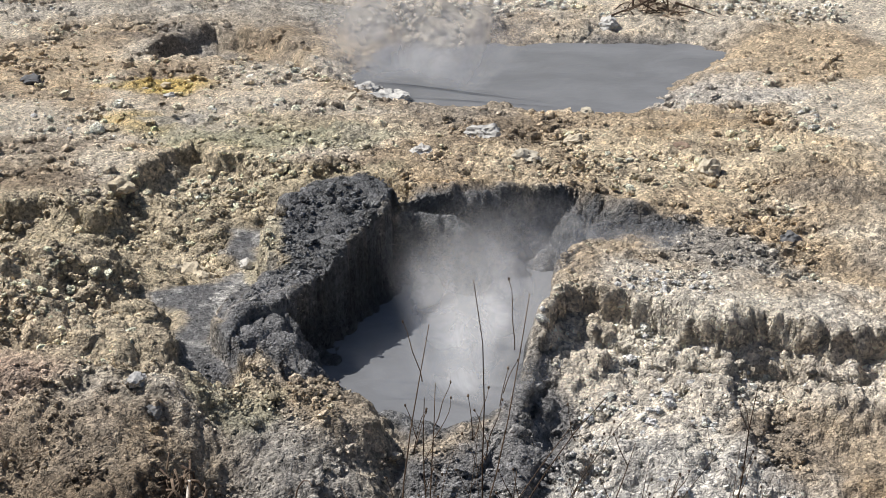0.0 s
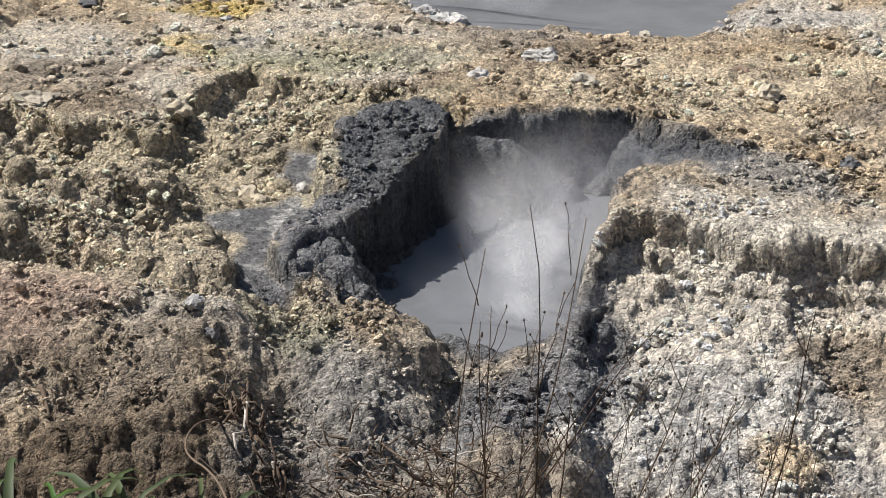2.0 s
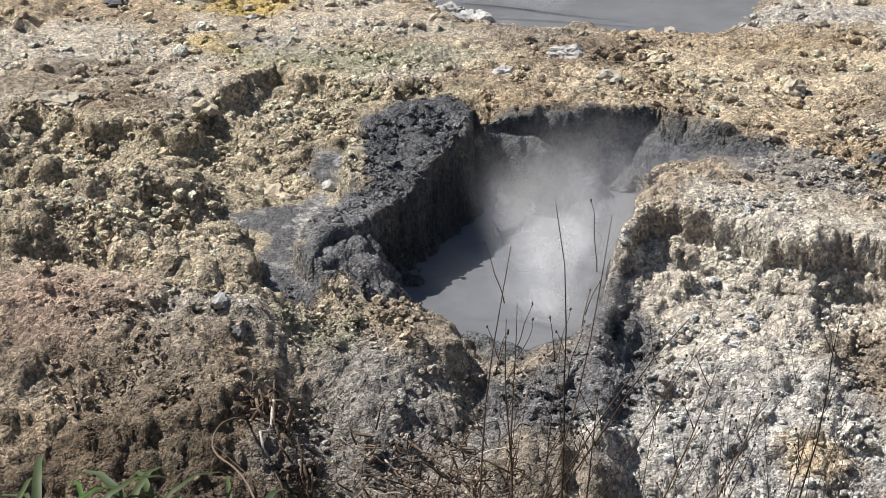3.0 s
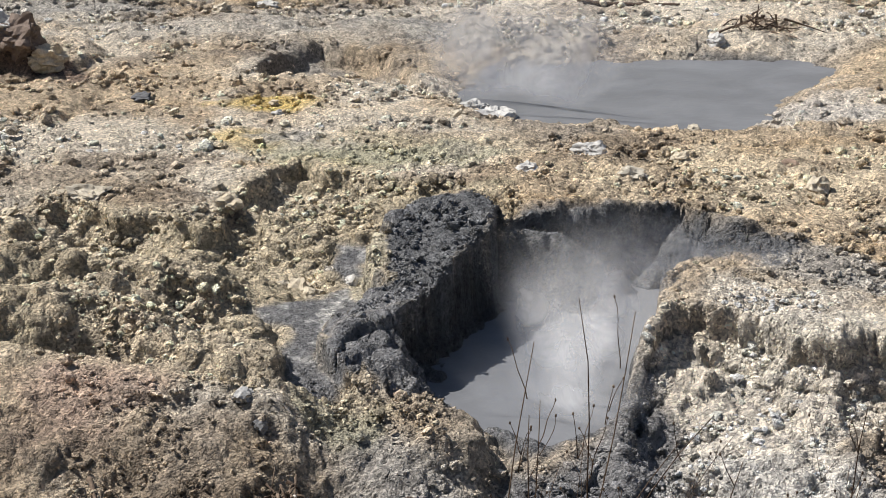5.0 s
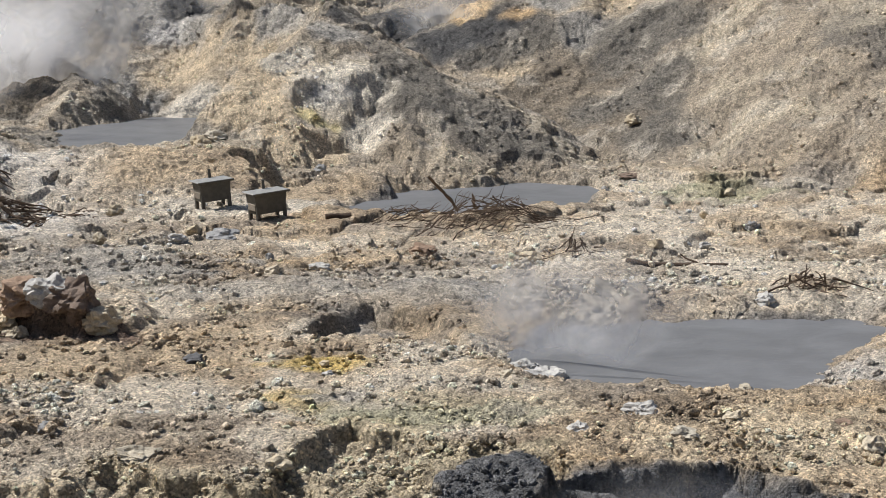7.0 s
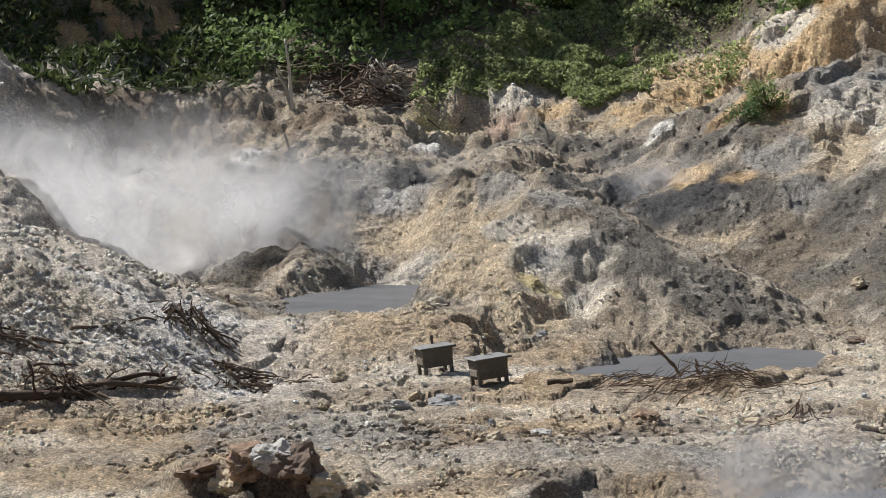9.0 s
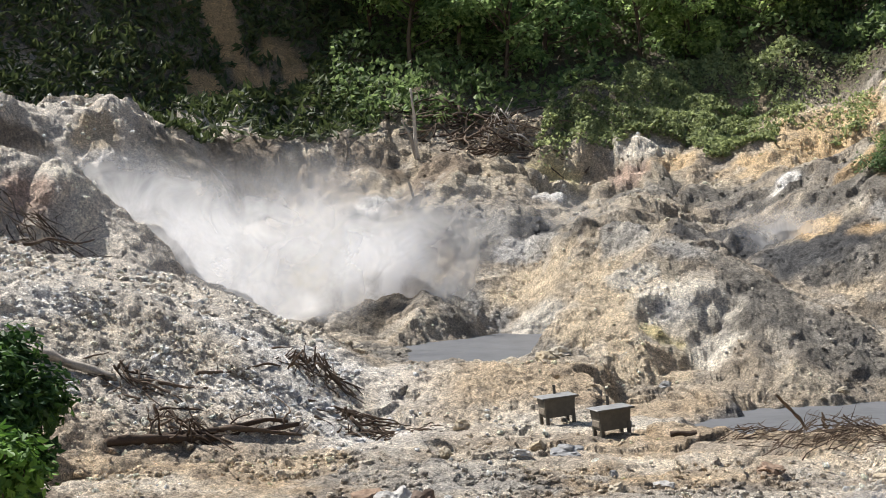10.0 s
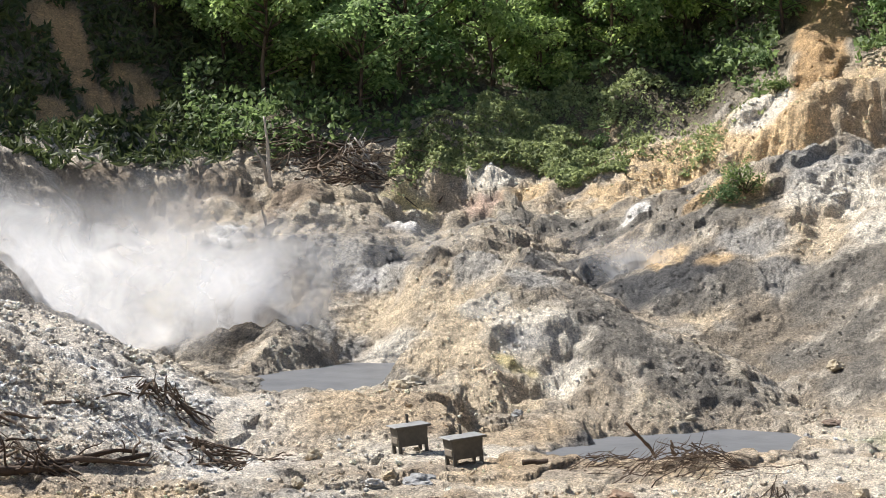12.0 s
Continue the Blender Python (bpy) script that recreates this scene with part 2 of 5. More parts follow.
BOWL = [(-0.55, 24.50), (-0.36, 24.92), (0.23, 25.14), (1.26, 25.45), (1.94, 25.56), (2.34, 25.17), (2.71, 24.78), (3.20, 24.40), (3.30, 24.00), (2.62, 23.50), (2.06, 23.40), (1.73, 23.30), (1.20, 23.40), (0.30, 23.80)]
GULLY = [(-9.44, 23.90), (-7.88, 24.27), (-7.83, 24.98), (-7.55, 25.56), (-7.11, 25.22), (-6.51, 24.57), (-6.13, 24.80), (-5.65, 24.54), (-5.16, 24.24), (-4.87, 24.48), (-4.93, 25.28), (-4.80, 26.05),
         (-4.60, 26.80), (-4.15, 27.50), (-3.75, 27.40), (-3.47, 27.20), (-2.93, 26.85), (-2.43, 26.39), (-1.89, 26.33), (-1.53, 26.13), (-1.10, 26.00), (-0.62, 25.40),
         (-0.75, 24.00), (-1.30, 21.60), (-2.60, 19.60), (-2.30, 18.80), (-3.60, 18.40), (-5.54, 19.00), (-8.29, 19.50)]
FLOW = [(-3.24, 24.86), (-2.73, 24.90), (-2.40, 25.06), (-2.54, 23.84), (-2.53, 22.61), (-2.20, 22.06), (-2.43, 21.38), (-2.65, 20.75), (-2.65, 19.87), (-2.40, 19.16), (-2.60, 18.80), (-3.14, 18.55), (-3.34, 18.60), (-3.20, 19.11), (-3.13, 20.03),
        (-3.36, 20.60), (-3.54, 21.31), (-3.97, 21.60), (-3.97, 22.05), (-3.62, 22.30), (-2.95, 22.58), (-2.99, 23.55)]
HOOD = [(-0.62, 24.75), (-1.00, 24.95), (-1.50, 24.85), (-1.95, 24.55), (-2.30, 23.90), (-2.45, 23.10), (-2.42, 22.50), (-2.15, 22.00), (-2.38, 21.30), (-2.65, 20.70), (-2.66, 20.00), (-2.60, 19.60),
        (-2.44, 20.15), (-2.07, 20.80), (-1.67, 21.13), (-1.33, 21.56), (-1.24, 22.25), (-1.08, 22.87), (-0.74, 23.90)]
POOL = [(-0.67, 32.78), (0.14, 32.19), (1.41, 32.2), (2.14, 32.06), (3.17, 31.9), (3.72, 32.9), (4.45, 34.77), (5.08, 36.11), (5.9, 37.32), (5.61, 38.26), (4.15, 38.38), (1.89, 38.04), (0.64, 37.5), (-0.58, 37.21), (-1.41, 36.31), (-1.52, 34.69), (-1.07, 33.37)]
CAVE = [(-6.65, 35.40), (-5.86, 36.91), (-5.01, 38.02), (-3.92, 37.30), (-2.79, 35.56), (-1.93, 32.96), (-3.85, 34.31), (-6.03, 34.22)]
POND = [(-7.91, 52.81), (-7.88, 56.37), (-6.15, 59.32), (-3.40, 61.48), (-1.05, 60.40), (-0.46, 57.59), (-0.96, 54.58), (-2.94, 52.98), (-5.46, 52.54)]
FARPOOL = [(-19.88, 61.74), (-20.88, 68.27), (-19.52, 73.97), (-16.35, 73.43), (-15.45, 68.84), (-16.43, 63.89), (-17.77, 60.84)]
# rim of the bank that falls towards the viewer: degrees round, metres out
RIM = [(-23.47, 19.30), (-17.35, 19.30), (-15.52, 18.80), (-13.59, 18.51), (-11.62, 18.57), (-10.23, 18.76), (-8.82, 18.71), (-7.60, 19.13), (-6.42, 19.14), (-5.60, 18.64), (-4.80, 18.51), (-3.62, 18.71), (-1.98, 18.51), (-1.26, 18.13), (-1.05, 17.80),
       (0.26, 17.49), (1.40, 17.80), (2.60, 18.80), (3.40, 20.30), (4.11, 21.34), (5.48, 21.27), (6.84, 21.15), (8.38, 20.92), (9.90, 20.77), (11.56, 20.76), (18.93, 20.60)]
CRACK = [(-9.75, 25.85), (-9.26, 27.15), (-9.02, 28.91), (-8.85, 31.24), (-8.80, 33.17)]
FIN = [(-0.62, 24.45, 0.05), (-0.20, 24.35, -0.02), (0.16, 24.25, 0.00), (0.27, 23.85, -0.50)]
# crumbled lumps left standing in the gully: (x, y, z) along each brow
LUMPS = ([(-7.80, 21.90, 0.40), (-7.35, 21.90, 0.38), (-6.72, 22.10, 0.36), (-6.22, 21.92, 0.24)], [(-5.84, 21.65, 0.22), (-5.45, 22.05, 0.30), (-5.12, 22.13, 0.30), (-4.74, 21.95, 0.12)],
         [(-7.16, 19.95, 0.62), (-6.58, 20.10, 0.46), (-5.93, 20.30, 0.44), (-5.28, 20.00, 0.33), (-4.56, 19.53, 0.15), (-4.20, 19.20, 0.16)], [(-3.97, 19.50, -0.02), (-3.60, 19.57, 0.01), (-3.25, 19.25, 0.01), (-2.99, 18.80, -0.04)])
FLANK = [(-24.06, 82.57, 1.21), (-22.17, 82.06, 2.48), (-20.71, 81.41, 3.88), (-18.25, 79.94, 5.31), (-15.57, 77.45, 5.87)]
MOUND = [(-15.57, 77.45, 5.87), (-12.64, 73.93, 5.85), (-10.84, 71.68, 5.06), (-9.27, 70.39, 4.31), (-7.81, 69.56, 3.55), (-5.97, 69.04, 2.74), (-3.50, 67.91, 1.54), (-1.76, 66.48, 0.40)]
CUT = [(-11.47, 60.00), (-11.42, 62.77), (-10.23, 64.29), (-8.81, 64.73), (-7.41, 63.68), (-6.04, 60.31), (-5.32, 52.90), (-10.06, 52.55)]
OUTCROP = [(-14.18, 34.82, 0.7), (-11.78, 34.20, 0.75), (-10.66, 34.03, 0.6), (-10.02, 34.05, 0.5), (-9.64, 34.39, 0.05)]
TERRACE = (-11.45, -10.52)
HOLLOW = (-11.73, 58.11)
BACKPEAK = [(-12.29, 83.10, 4.55), (-10.95, 83.28, 4.91), (-7.64, 82.65, 4.46), (-5.74, 81.80, 3.47)]
SPUR = [(-39.21, 48.03, 8.52), (-36.12, 52.83, 7.06), (-33.44, 55.74, 5.76), (-30.94, 57.16, 5.07), (-28.84, 58.25, 4.48), (-27.59, 58.86, 3.51), (-25.60, 59.20, 2.56), (-23.03, 59.71, 2.11), (-20.68, 58.45, 1.38)]
KNEE = [(-46.31, 60.26, 12.12), (-40.40, 63.19, 9.93), (-38.49, 64.37, 9.24), (-36.77, 64.79, 8.73), (-35.47, 64.95, 7.12), (-33.94, 64.63, 5.12)]
CREEPER = [(-22.81, 97.31), (-20.86, 99.18), (-18.36, 100.03), (-15.11, 100.47), (-13.27, 99.01), (-10.06, 99.34), (-10.96, 104.98), (-13.33, 107.73), (-11.63, 108.28), (-9.34, 102.07), (-6.99, 101.16), (-5.02, 100.57),
           (-4.1, 101.57), (-2.67, 102.57), (-2.35, 103.17), (-3.95, 107.28), (-7.79, 113.73), (-11.44, 113.88), (-14.95, 112.31), (-18.44, 110.98), (-19.73, 106.04), (-21.5, 103.41), (-23.19, 100.07)]
SCARS = (([(-48.71, 108.03), (-47.36, 107.02), (-45.74, 105.65), (-44.23, 104.60), (-42.60, 103.38), (-41.20, 102.64)], 0.75), ([(-44.81, 101.80), (-43.57, 101.99), (-42.13, 102.14)], 0.6), ([(-43.15, 107.86), (-42.08, 106.78), (-40.87, 105.36)], 0.6))
CONE = [(-28.15, 77.02, 2.84), (-26.92, 77.46, 3.12), (-26.03, 77.23, 2.55)]
FACE_L = [(-55.47, 68.32, 15.99), (-47.13, 79.01, 13.07), (-44.09, 84.15, 12.52), (-41.81, 89.74, 10.70), (-39.63, 95.07, 9.48)]
# the slope behind the mound: bearing, then its height 82 m out, at the foot of the bluffs and on their brow
BACK = [(-24.0, 2.6, 6.2, 9.4), (-17.83, 4.8, 6.87, 10.1), (-15.97, 5.7, 8.54, 9.89), (-14.13, 5.03, 7.7, 9.67), (-13.21, 5.14, 6.73, 9.97), (-11.91, 5.37, 6.69, 10.42), (-10.42, 5.46, 7.59, 10.21), (-8.57, 5.15, 7.22, 9.17), (-6.72, 4.58, 7.48, 9.27),
        (-5.43, 4.16, 7.9, 10.2), (-3.61, 4.0, 7.38, 9.65), (-2.34, 3.97, 7.34, 11.54), (-1.44, 3.96, 7.01, 12.31), (-0.37, 4.21, 6.67, 13.38), (1.05, 4.71, 6.32, 14.27), (2.59, 4.94, 6.29, 14.49)]
SHOULDER = [(-8.45, 83.57, 2.76), (-0.52, 86.00, 9.50), (2.20, 87.97, 10.54), (3.77, 87.92, 9.90), (8.21, 83.60, 10.85), (15.69, 78.45, 12.25)]


def height(x, y):
    """The height of the ground at arrays x, y."""
    x, y = np.asarray(x, float), np.asarray(y, float)
    r, az = np.hypot(x, y), np.degrees(np.arctan2(x, y))
    k = np.clip(r / 40, 0.4, 2.5)
    wx = x + 0.34 * k * fbm(x, y, 1.2, 3, 11) + 0.5 * k * fbm(x, y, 5.0, 2, 14)
    wy = y + 0.34 * k * fbm(x, y, 1.2, 3, 21) + 0.5 * k * fbm(x, y, 5.0, 2, 24)
    z = 0.16 * fbm(x, y, 7.0, 3, 31) + 0.05 * fbm(x, y, 1.6, 3, 35)
    near = smooth(r, 60, 40)
    t = fbm(x, y * 0.7, 3.2, 4, 131)
    z = z + (0.24 * smooth(t, 0.12, 0.17) - 0.2 * smooth(t, -0.30, -0.36)) * (0.25 * smooth(r, 24, 30) + 0.75 * smooth(r, 40, 46)) * smooth(r, 66, 58)
    # gully with ledges, mud crater and its upper bowl
    z = z * (1 - 0.5 * near)
    for (ax, ay), (bx, by) in zip(CRACK, CRACK[1:]):
        q = np.clip(((x - ax) * (bx - ax) + (y - ay) * (by - ay)) / ((bx - ax) ** 2 + (by - ay) ** 2), 0, 1)
        z = z - 0.16 * smooth(np.hypot(wx * 0.3 + x * 0.7 - ax - q * (bx - ax), wy * 0.3 + y * 0.7 - ay - q * (by - ay)), 0.3, 0.05)
    nx, ny = x + 0.12 * fbm(x, y, 0.7, 4, 12, 0.6), y + 0.15 * fbm(x, y, 0.7, 4, 22, 0.6)
    d = inside(nx, ny, GULLY)
    step = fbm(x, y * 0.8, 1.3, 4, 41, 0.55)
    ledge = 0.10 * smooth(step, 0.05, 0.12) - 0.10 * smooth(step, -0.25, -0.32) + 0.07 * smooth(step, 0.42, 0.47)
    crumble = 0.05 * fbm(x, y, 0.45, 3, 43)
    z = z + (-0.20 + ledge + crumble) * smooth(d, 0.03, -0.08) - 0.14 * smooth(d, -0.1, -0.35) - 0.18 * smooth(d, -0.35, -1.1)
    for brow in LUMPS:
        z = np.maximum(z, ridge(nx, ny, brow, 0.5, 0.95, 0.06) - 0.08 + 0.09 * fbm(x, y, 0.6, 4, 46, 0.55))
    d = inside(nx, ny, FLOW)
    z = z + (-0.44 - z) * smooth(d, 0.12, -0.06)
    d = inside(nx, ny, BOWL)
    floor = -0.36 - 0.6 * smooth(x, 2.0, 1.2)
    z = np.minimum(z, np.where(d < 0.3, floor + (0.12 - floor) * smooth(d, -0.16, 0.10) + 0.08 * fbm(nx, ny, 0.4, 3, 51) * smooth(d, -0.4, -0.1), 9))
    d = inside(nx, ny, HOOD)
    z = np.where(d < 0.15, np.maximum(z, (0.35 - 0.032 * (x + 1.2) + 0.118 * (y - 24.6) + 0.07 * fbm(x, y, 0.6, 3, 53)) * smooth(d, 0.10, -0.03) - 0.6 * smooth(d, -0.03, 0.10)), z)
    d = inside(nx, ny, PIT)
    m = inside(nx, ny, MUD)
    wall = np.where(x > 0.0, -1.15 + (1.5 + 3.0 * smooth(y, 19.8, 21.0)) * np.maximum(0, m + 0.05), -1.0 + 0.75 * smooth(m, 0.0, 0.85) * smooth(y, 22.6, 21.4) + 1.3 * smooth(d, -0.05, 0.10)) + (0.2 * (clods(x, y, 0.24, 57) - 0.2) + 0.1 * fbm(x, y, 0.6, 3, 58)) * smooth(x, 0.1, -0.2)
    z = np.where((d < 0.6) & ((x > 0.0) | (d < 0.10)), np.minimum(z, wall), z)
    lip = smooth(az, -4.2, -0.7) * smooth(az, 6.0, 1.2) * smooth(r, 20.2, 19.2)
    z = z + lip * np.minimum(0, -1.0 + 0.34 * np.maximum(0, m) + 0.1 * fbm(x, y, 0.8, 3, 59) - z)
    z = np.minimum(z, np.where(m < 0.12, -1.4 + 0.6 * smooth(m, -0.2, 0.1), 9))
    z = np.maximum(z, np.where(near > 0, ridge(nx, ny, FIN, 0.9, 2.6, 0.04), -9))
    z = np.maximum(z, np.where(near > 0, ridge(wx, wy, OUTCROP, 0.3, 2.4, 0.1) + 0.25 * fbm(x, y, 0.9, 3, 47), -9))
    # hollow and pools further out
    d = inside(wx, wy, CAVE)
    z = np.minimum(z, np.where(d < 0.3, -0.5 + 0.75 * smooth(d, -0.5, 0.1), 9))
    d = inside(nx, ny, POOL)
    z = np.minimum(z, np.where(d < 2.0, -0.95 + 1.0 * smooth(d, -1.5, 2.0), 9))
    d = inside(wx, wy, POND)
    z = np.minimum(z, np.where(d < 1.3, -1.3 + 1.5 * smooth(d, -0.9, 1.3), 9))
    z = z - 0.36 * smooth(np.abs(az + 3.0), 7.0, 4.0) * smooth(r, 19.7, 18.9) * smooth(z, -0.95, -0.55)
    # bank in front, then up again to the viewer's terrace
    edge = np.interp(az, [p[0] for p in RIM], [p[1] for p in RIM]) + (0.14 + 0.2 * smooth(az, 3, 5)) * fbm(x, y, 0.9, 3, 61)
    over = np.maximum(0, edge - r)
    drop = (0.06 + 0.34 * smooth(az, 2.5, 4.2)) * (0.5 + 0.5 * smooth(over, 0.0, 0.1) + 0.35 * smooth(over, 0.45, 0.55))
    flat = np.maximum(0, edge - 18.2)
    z = np.where(r < 24, z - 0.14 * np.minimum(over, flat) - 0.42 * np.maximum(0, over - flat) - drop * smooth(over, 0.0, 0.05) + 0.14 * smooth(over, 0, 0.5) * (fbm(x, y, 0.9, 4, 65, 0.5) + 0.3 * smooth(fbm(x, y, 1.4, 3, 68), 0.0, 0.1) - 0.15), z)
    bank = np.interp(r, (0, 1.2, 8.7, 15.3), (6.0, 5.95, 2.36, -2.0))
    z = z + 1.0 * smooth(r, 54, 60) * smooth(az, TERRACE[1], TERRACE[0])
    z = np.where(r < 15.3, np.maximum(z * smooth(r, 8, 11) - 5 * smooth(r, 11, 8), bank + 0.15 * fbm(x, y, 1.5, 3, 71)), z)
    # rubble ridge, mound, cone, walls and wooded hills
    far = r > 44
    w2x, w2y = x + 0.6 * fbm(x, y, 4.0, 3, 81), y + 0.6 * fbm(x, y, 4.0, 3, 85)
    rough = 0.4 * fbm(x, y, 5.5, 4, 91, 0.5) + 0.25 * np.abs(fbm(x, y, 2.6, 3, 94)) - 0.1
    gl = np.abs(fbm(x, y * 0.35, 2.4, 3, 97))
    big = ridge(w2x, w2y, SPUR, 0.55, 0.30, 1.5, 0.004)
    big = np.maximum(big, ridge(w2x, w2y, KNEE, 0.8, 0.75, 0.6) + 0.5 * gl - 0.2)
    dome = np.maximum(ridge(w2x, w2y, MOUND, 0.75, 0.14, 0.9, 0.036), ridge(w2x, w2y, FLANK, 0.75, 0.5, 0.9, 0.02))
    d = inside(x + 0.5 * fbm(x, y, 1.8, 3, 99), y + 0.7 * fbm(x, y, 2.0, 3, 98), CUT)
    dome = np.minimum(dome, np.where(d < 4, 0.35 + 0.95 * np.maximum(0, d + 0.9), 99))
    big = np.maximum(big, dome)
    big = np.maximum(big, ridge(w2x, w2y, BACKPEAK, 0.9, 1.5, 0.2))
    big = np.maximum(big, ridge(w2x, w2y, CONE, 1.5, 1.5, 0.2))
    back = ridge(w2x, w2y, FACE_L, 0.3, 1.15, 1.0)
    floor, foot, brow = (np.interp(az, [p[0] for p in BACK], [p[k] for p in BACK]) for k in (1, 2, 3))
    rb = r + 0.9 * fbm(x, y, 5.0, 3, 87) + 0.5 * np.abs(fbm(x, y, 2.0, 3, 88))
    bluff = floor + (foot - floor) * np.clip((rb - 82) / 15, -0.3, 1) + (brow - foot) * (0.35 * smooth(rb, 97, 98.2) + 0.65 * smooth(rb, 98.8, 101.5)) + 0.42 * np.maximum(0, rb - 101.5)
    bluff = bluff - 0.5 * np.maximum(0, 82 - r)
    back = np.maximum(back, np.where((az > -25) & (r > 66), bluff, -9))
    back = np.maximum(back, ridge(w2x, w2y, SHOULDER, 0.3, 0.62, 1.0))
    big = np.maximum(big, back + (0.5 * gl - 0.25) * smooth(r, 70, 90))
    t = fbm(x, y, 6.0, 4, 141)
    calm = 0.3 + 0.7 * smooth(r, 74, 82)
    big = big + calm * (0.45 * smooth(t, 0.1, 0.2) - 0.4 * smooth(t, -0.25, -0.35))
    big = big + (0.2 + 0.8 * calm) * rough * smooth(big, -0.5, 1.5) - 0.12 * np.maximum(0, 57 - r) - 8 * smooth(r, 47.5, 44)
    z = np.where(far, np.maximum(z, big), z)
    d = inside(w2x, w2y, FARPOOL)
    z = np.where((d < 16) & far, np.minimum(z, 0.2 + 1.3 * smooth(d, -1.0, 2.0) + (0.5 + 0.65 * smooth(az, TERRACE[0] - 2.5, TERRACE[0] - 0.7)) * np.maximum(0, d - 0.8)), z)
    d = inside(w2x, w2y, POND)
    z = np.where((d < 11) & far, np.minimum(z, 0.2 + 0.6 * np.maximum(0, d - 1.0)), z)
    z = z - 0.9 * smooth(np.hypot((x - HOLLOW[0]) * 0.8, y - HOLLOW[1]), 0.9, 0.5)
    hill = 9.5 + np.where(r > 109, 0.46, 1.6) * (r - 109) + 1.5 * fbm(x, y, 16.0, 3, 101)
    hill = np.maximum(hill, 9.5 + 0.95 * (r - 103 - 0.9 * (az + 28)))
    hill = np.minimum(hill, 60 + 0.02 * r)
    z = np.where(r > 98, np.maximum(z, hill), z)
    out = smooth(np.abs(az + 10), 60, 110)
    z = z * (1 - out * smooth(r, 20, 40)) + out * smooth(r, 20, 40) * np.minimum(0.3 * (r - 20), 40)
    return z


# ---- colours of the ground
TAN, CREAM, GREY, BROWN = (0.49, 0.395, 0.28), (0.70, 0.65, 0.56), (0.33, 0.32, 0.30), (0.24, 0.19, 0.14)
OCHRE, YELLOW, WHITE, SLATE = (0.45, 0.325, 0.19), (0.58, 0.43, 0.15), (0.78, 0.765, 0.74), (0.10, 0.103, 0.108)
OLIVE, PINK, ASH, ORANGE = (0.33, 0.33, 0.22), (0.48, 0.36, 0.29), (0.56, 0.545, 0.52), (0.64, 0.48, 0.29)
# dark soil tone; on the near bank it also paints in shade
SOIL_AND_SHADE = (0.15, 0.115, 0.08)
# patches: centre, half width across and along the view, colour, strength
FIELD_TONES = [
    # brown rock of the outcrop's face and the hollow, their shade painted in
    ((-11.36, 34.38), 2.6, 1.0, (0.21, 0.155, 0.12), 0.95), ((-10.23, 34.15), 1.0, 0.7, (0.24, 0.17, 0.13), 0.9), ((-11.69, 35.20), 0.45, 0.25, (0.55, 0.33, 0.16), 0.8), ((-10.46, 34.97), 0.3, 0.25, (0.55, 0.33, 0.16), 0.8), ((-5.29, 36.33), 2.2, 1.0, (0.24, 0.21, 0.18), 0.8),
    ((-5.45, 32.08), 1.1, 0.9, YELLOW, 0.9), ((-5.25, 29.10), 0.8, 0.9, YELLOW, 0.6), ((-4.05, 27.54), 1.6, 0.5, OCHRE, 0.6), ((-4.69, 29.29), 0.7, 0.5, GREY, 0.8),
    ((-2.60, 28.15), 2.4, 1.2, OLIVE, 0.7), ((-2.07, 26.17), 1.6, 0.6, OLIVE, 0.7), ((-2.59, 25.12), 0.8, 0.6, OCHRE, 0.5), ((-0.47, 25.36), 1.5, 0.6, OCHRE, 0.5),
]
PALE_TONES = [
    ((-5.60, 23.93), 2.0, 0.6, OLIVE, 0.5), ((4.86, 32.13), 1.8, 1.6, ASH, 0.7), ((-1.32, 29.19), 2.5, 0.7, TAN, 0.5), ((-1.16, 40.37), 3.0, 2.0, GREY, 0.5),
    ((-12.76, 42.47), 4.5, 4.0, GREY, 0.75), ((-6.22, 39.27), 5.0, 2.5, GREY, 0.5), ((3.88, 57.11), 2.5, 2.5, OLIVE, 0.7), ((3.74, 44.15), 6.0, 4.0, CREAM, 0.5),
    ((0.94, 47.46), 3.5, 2.5, CREAM, 0.45), ((-3.61, 46.17), 5.0, 2.0, CREAM, 0.45), ((-11.17, 53.01), 4.5, 2.0, CREAM, 0.45), ((-11.66, 46.22), 5.0, 2.5, CREAM, 0.4),
]
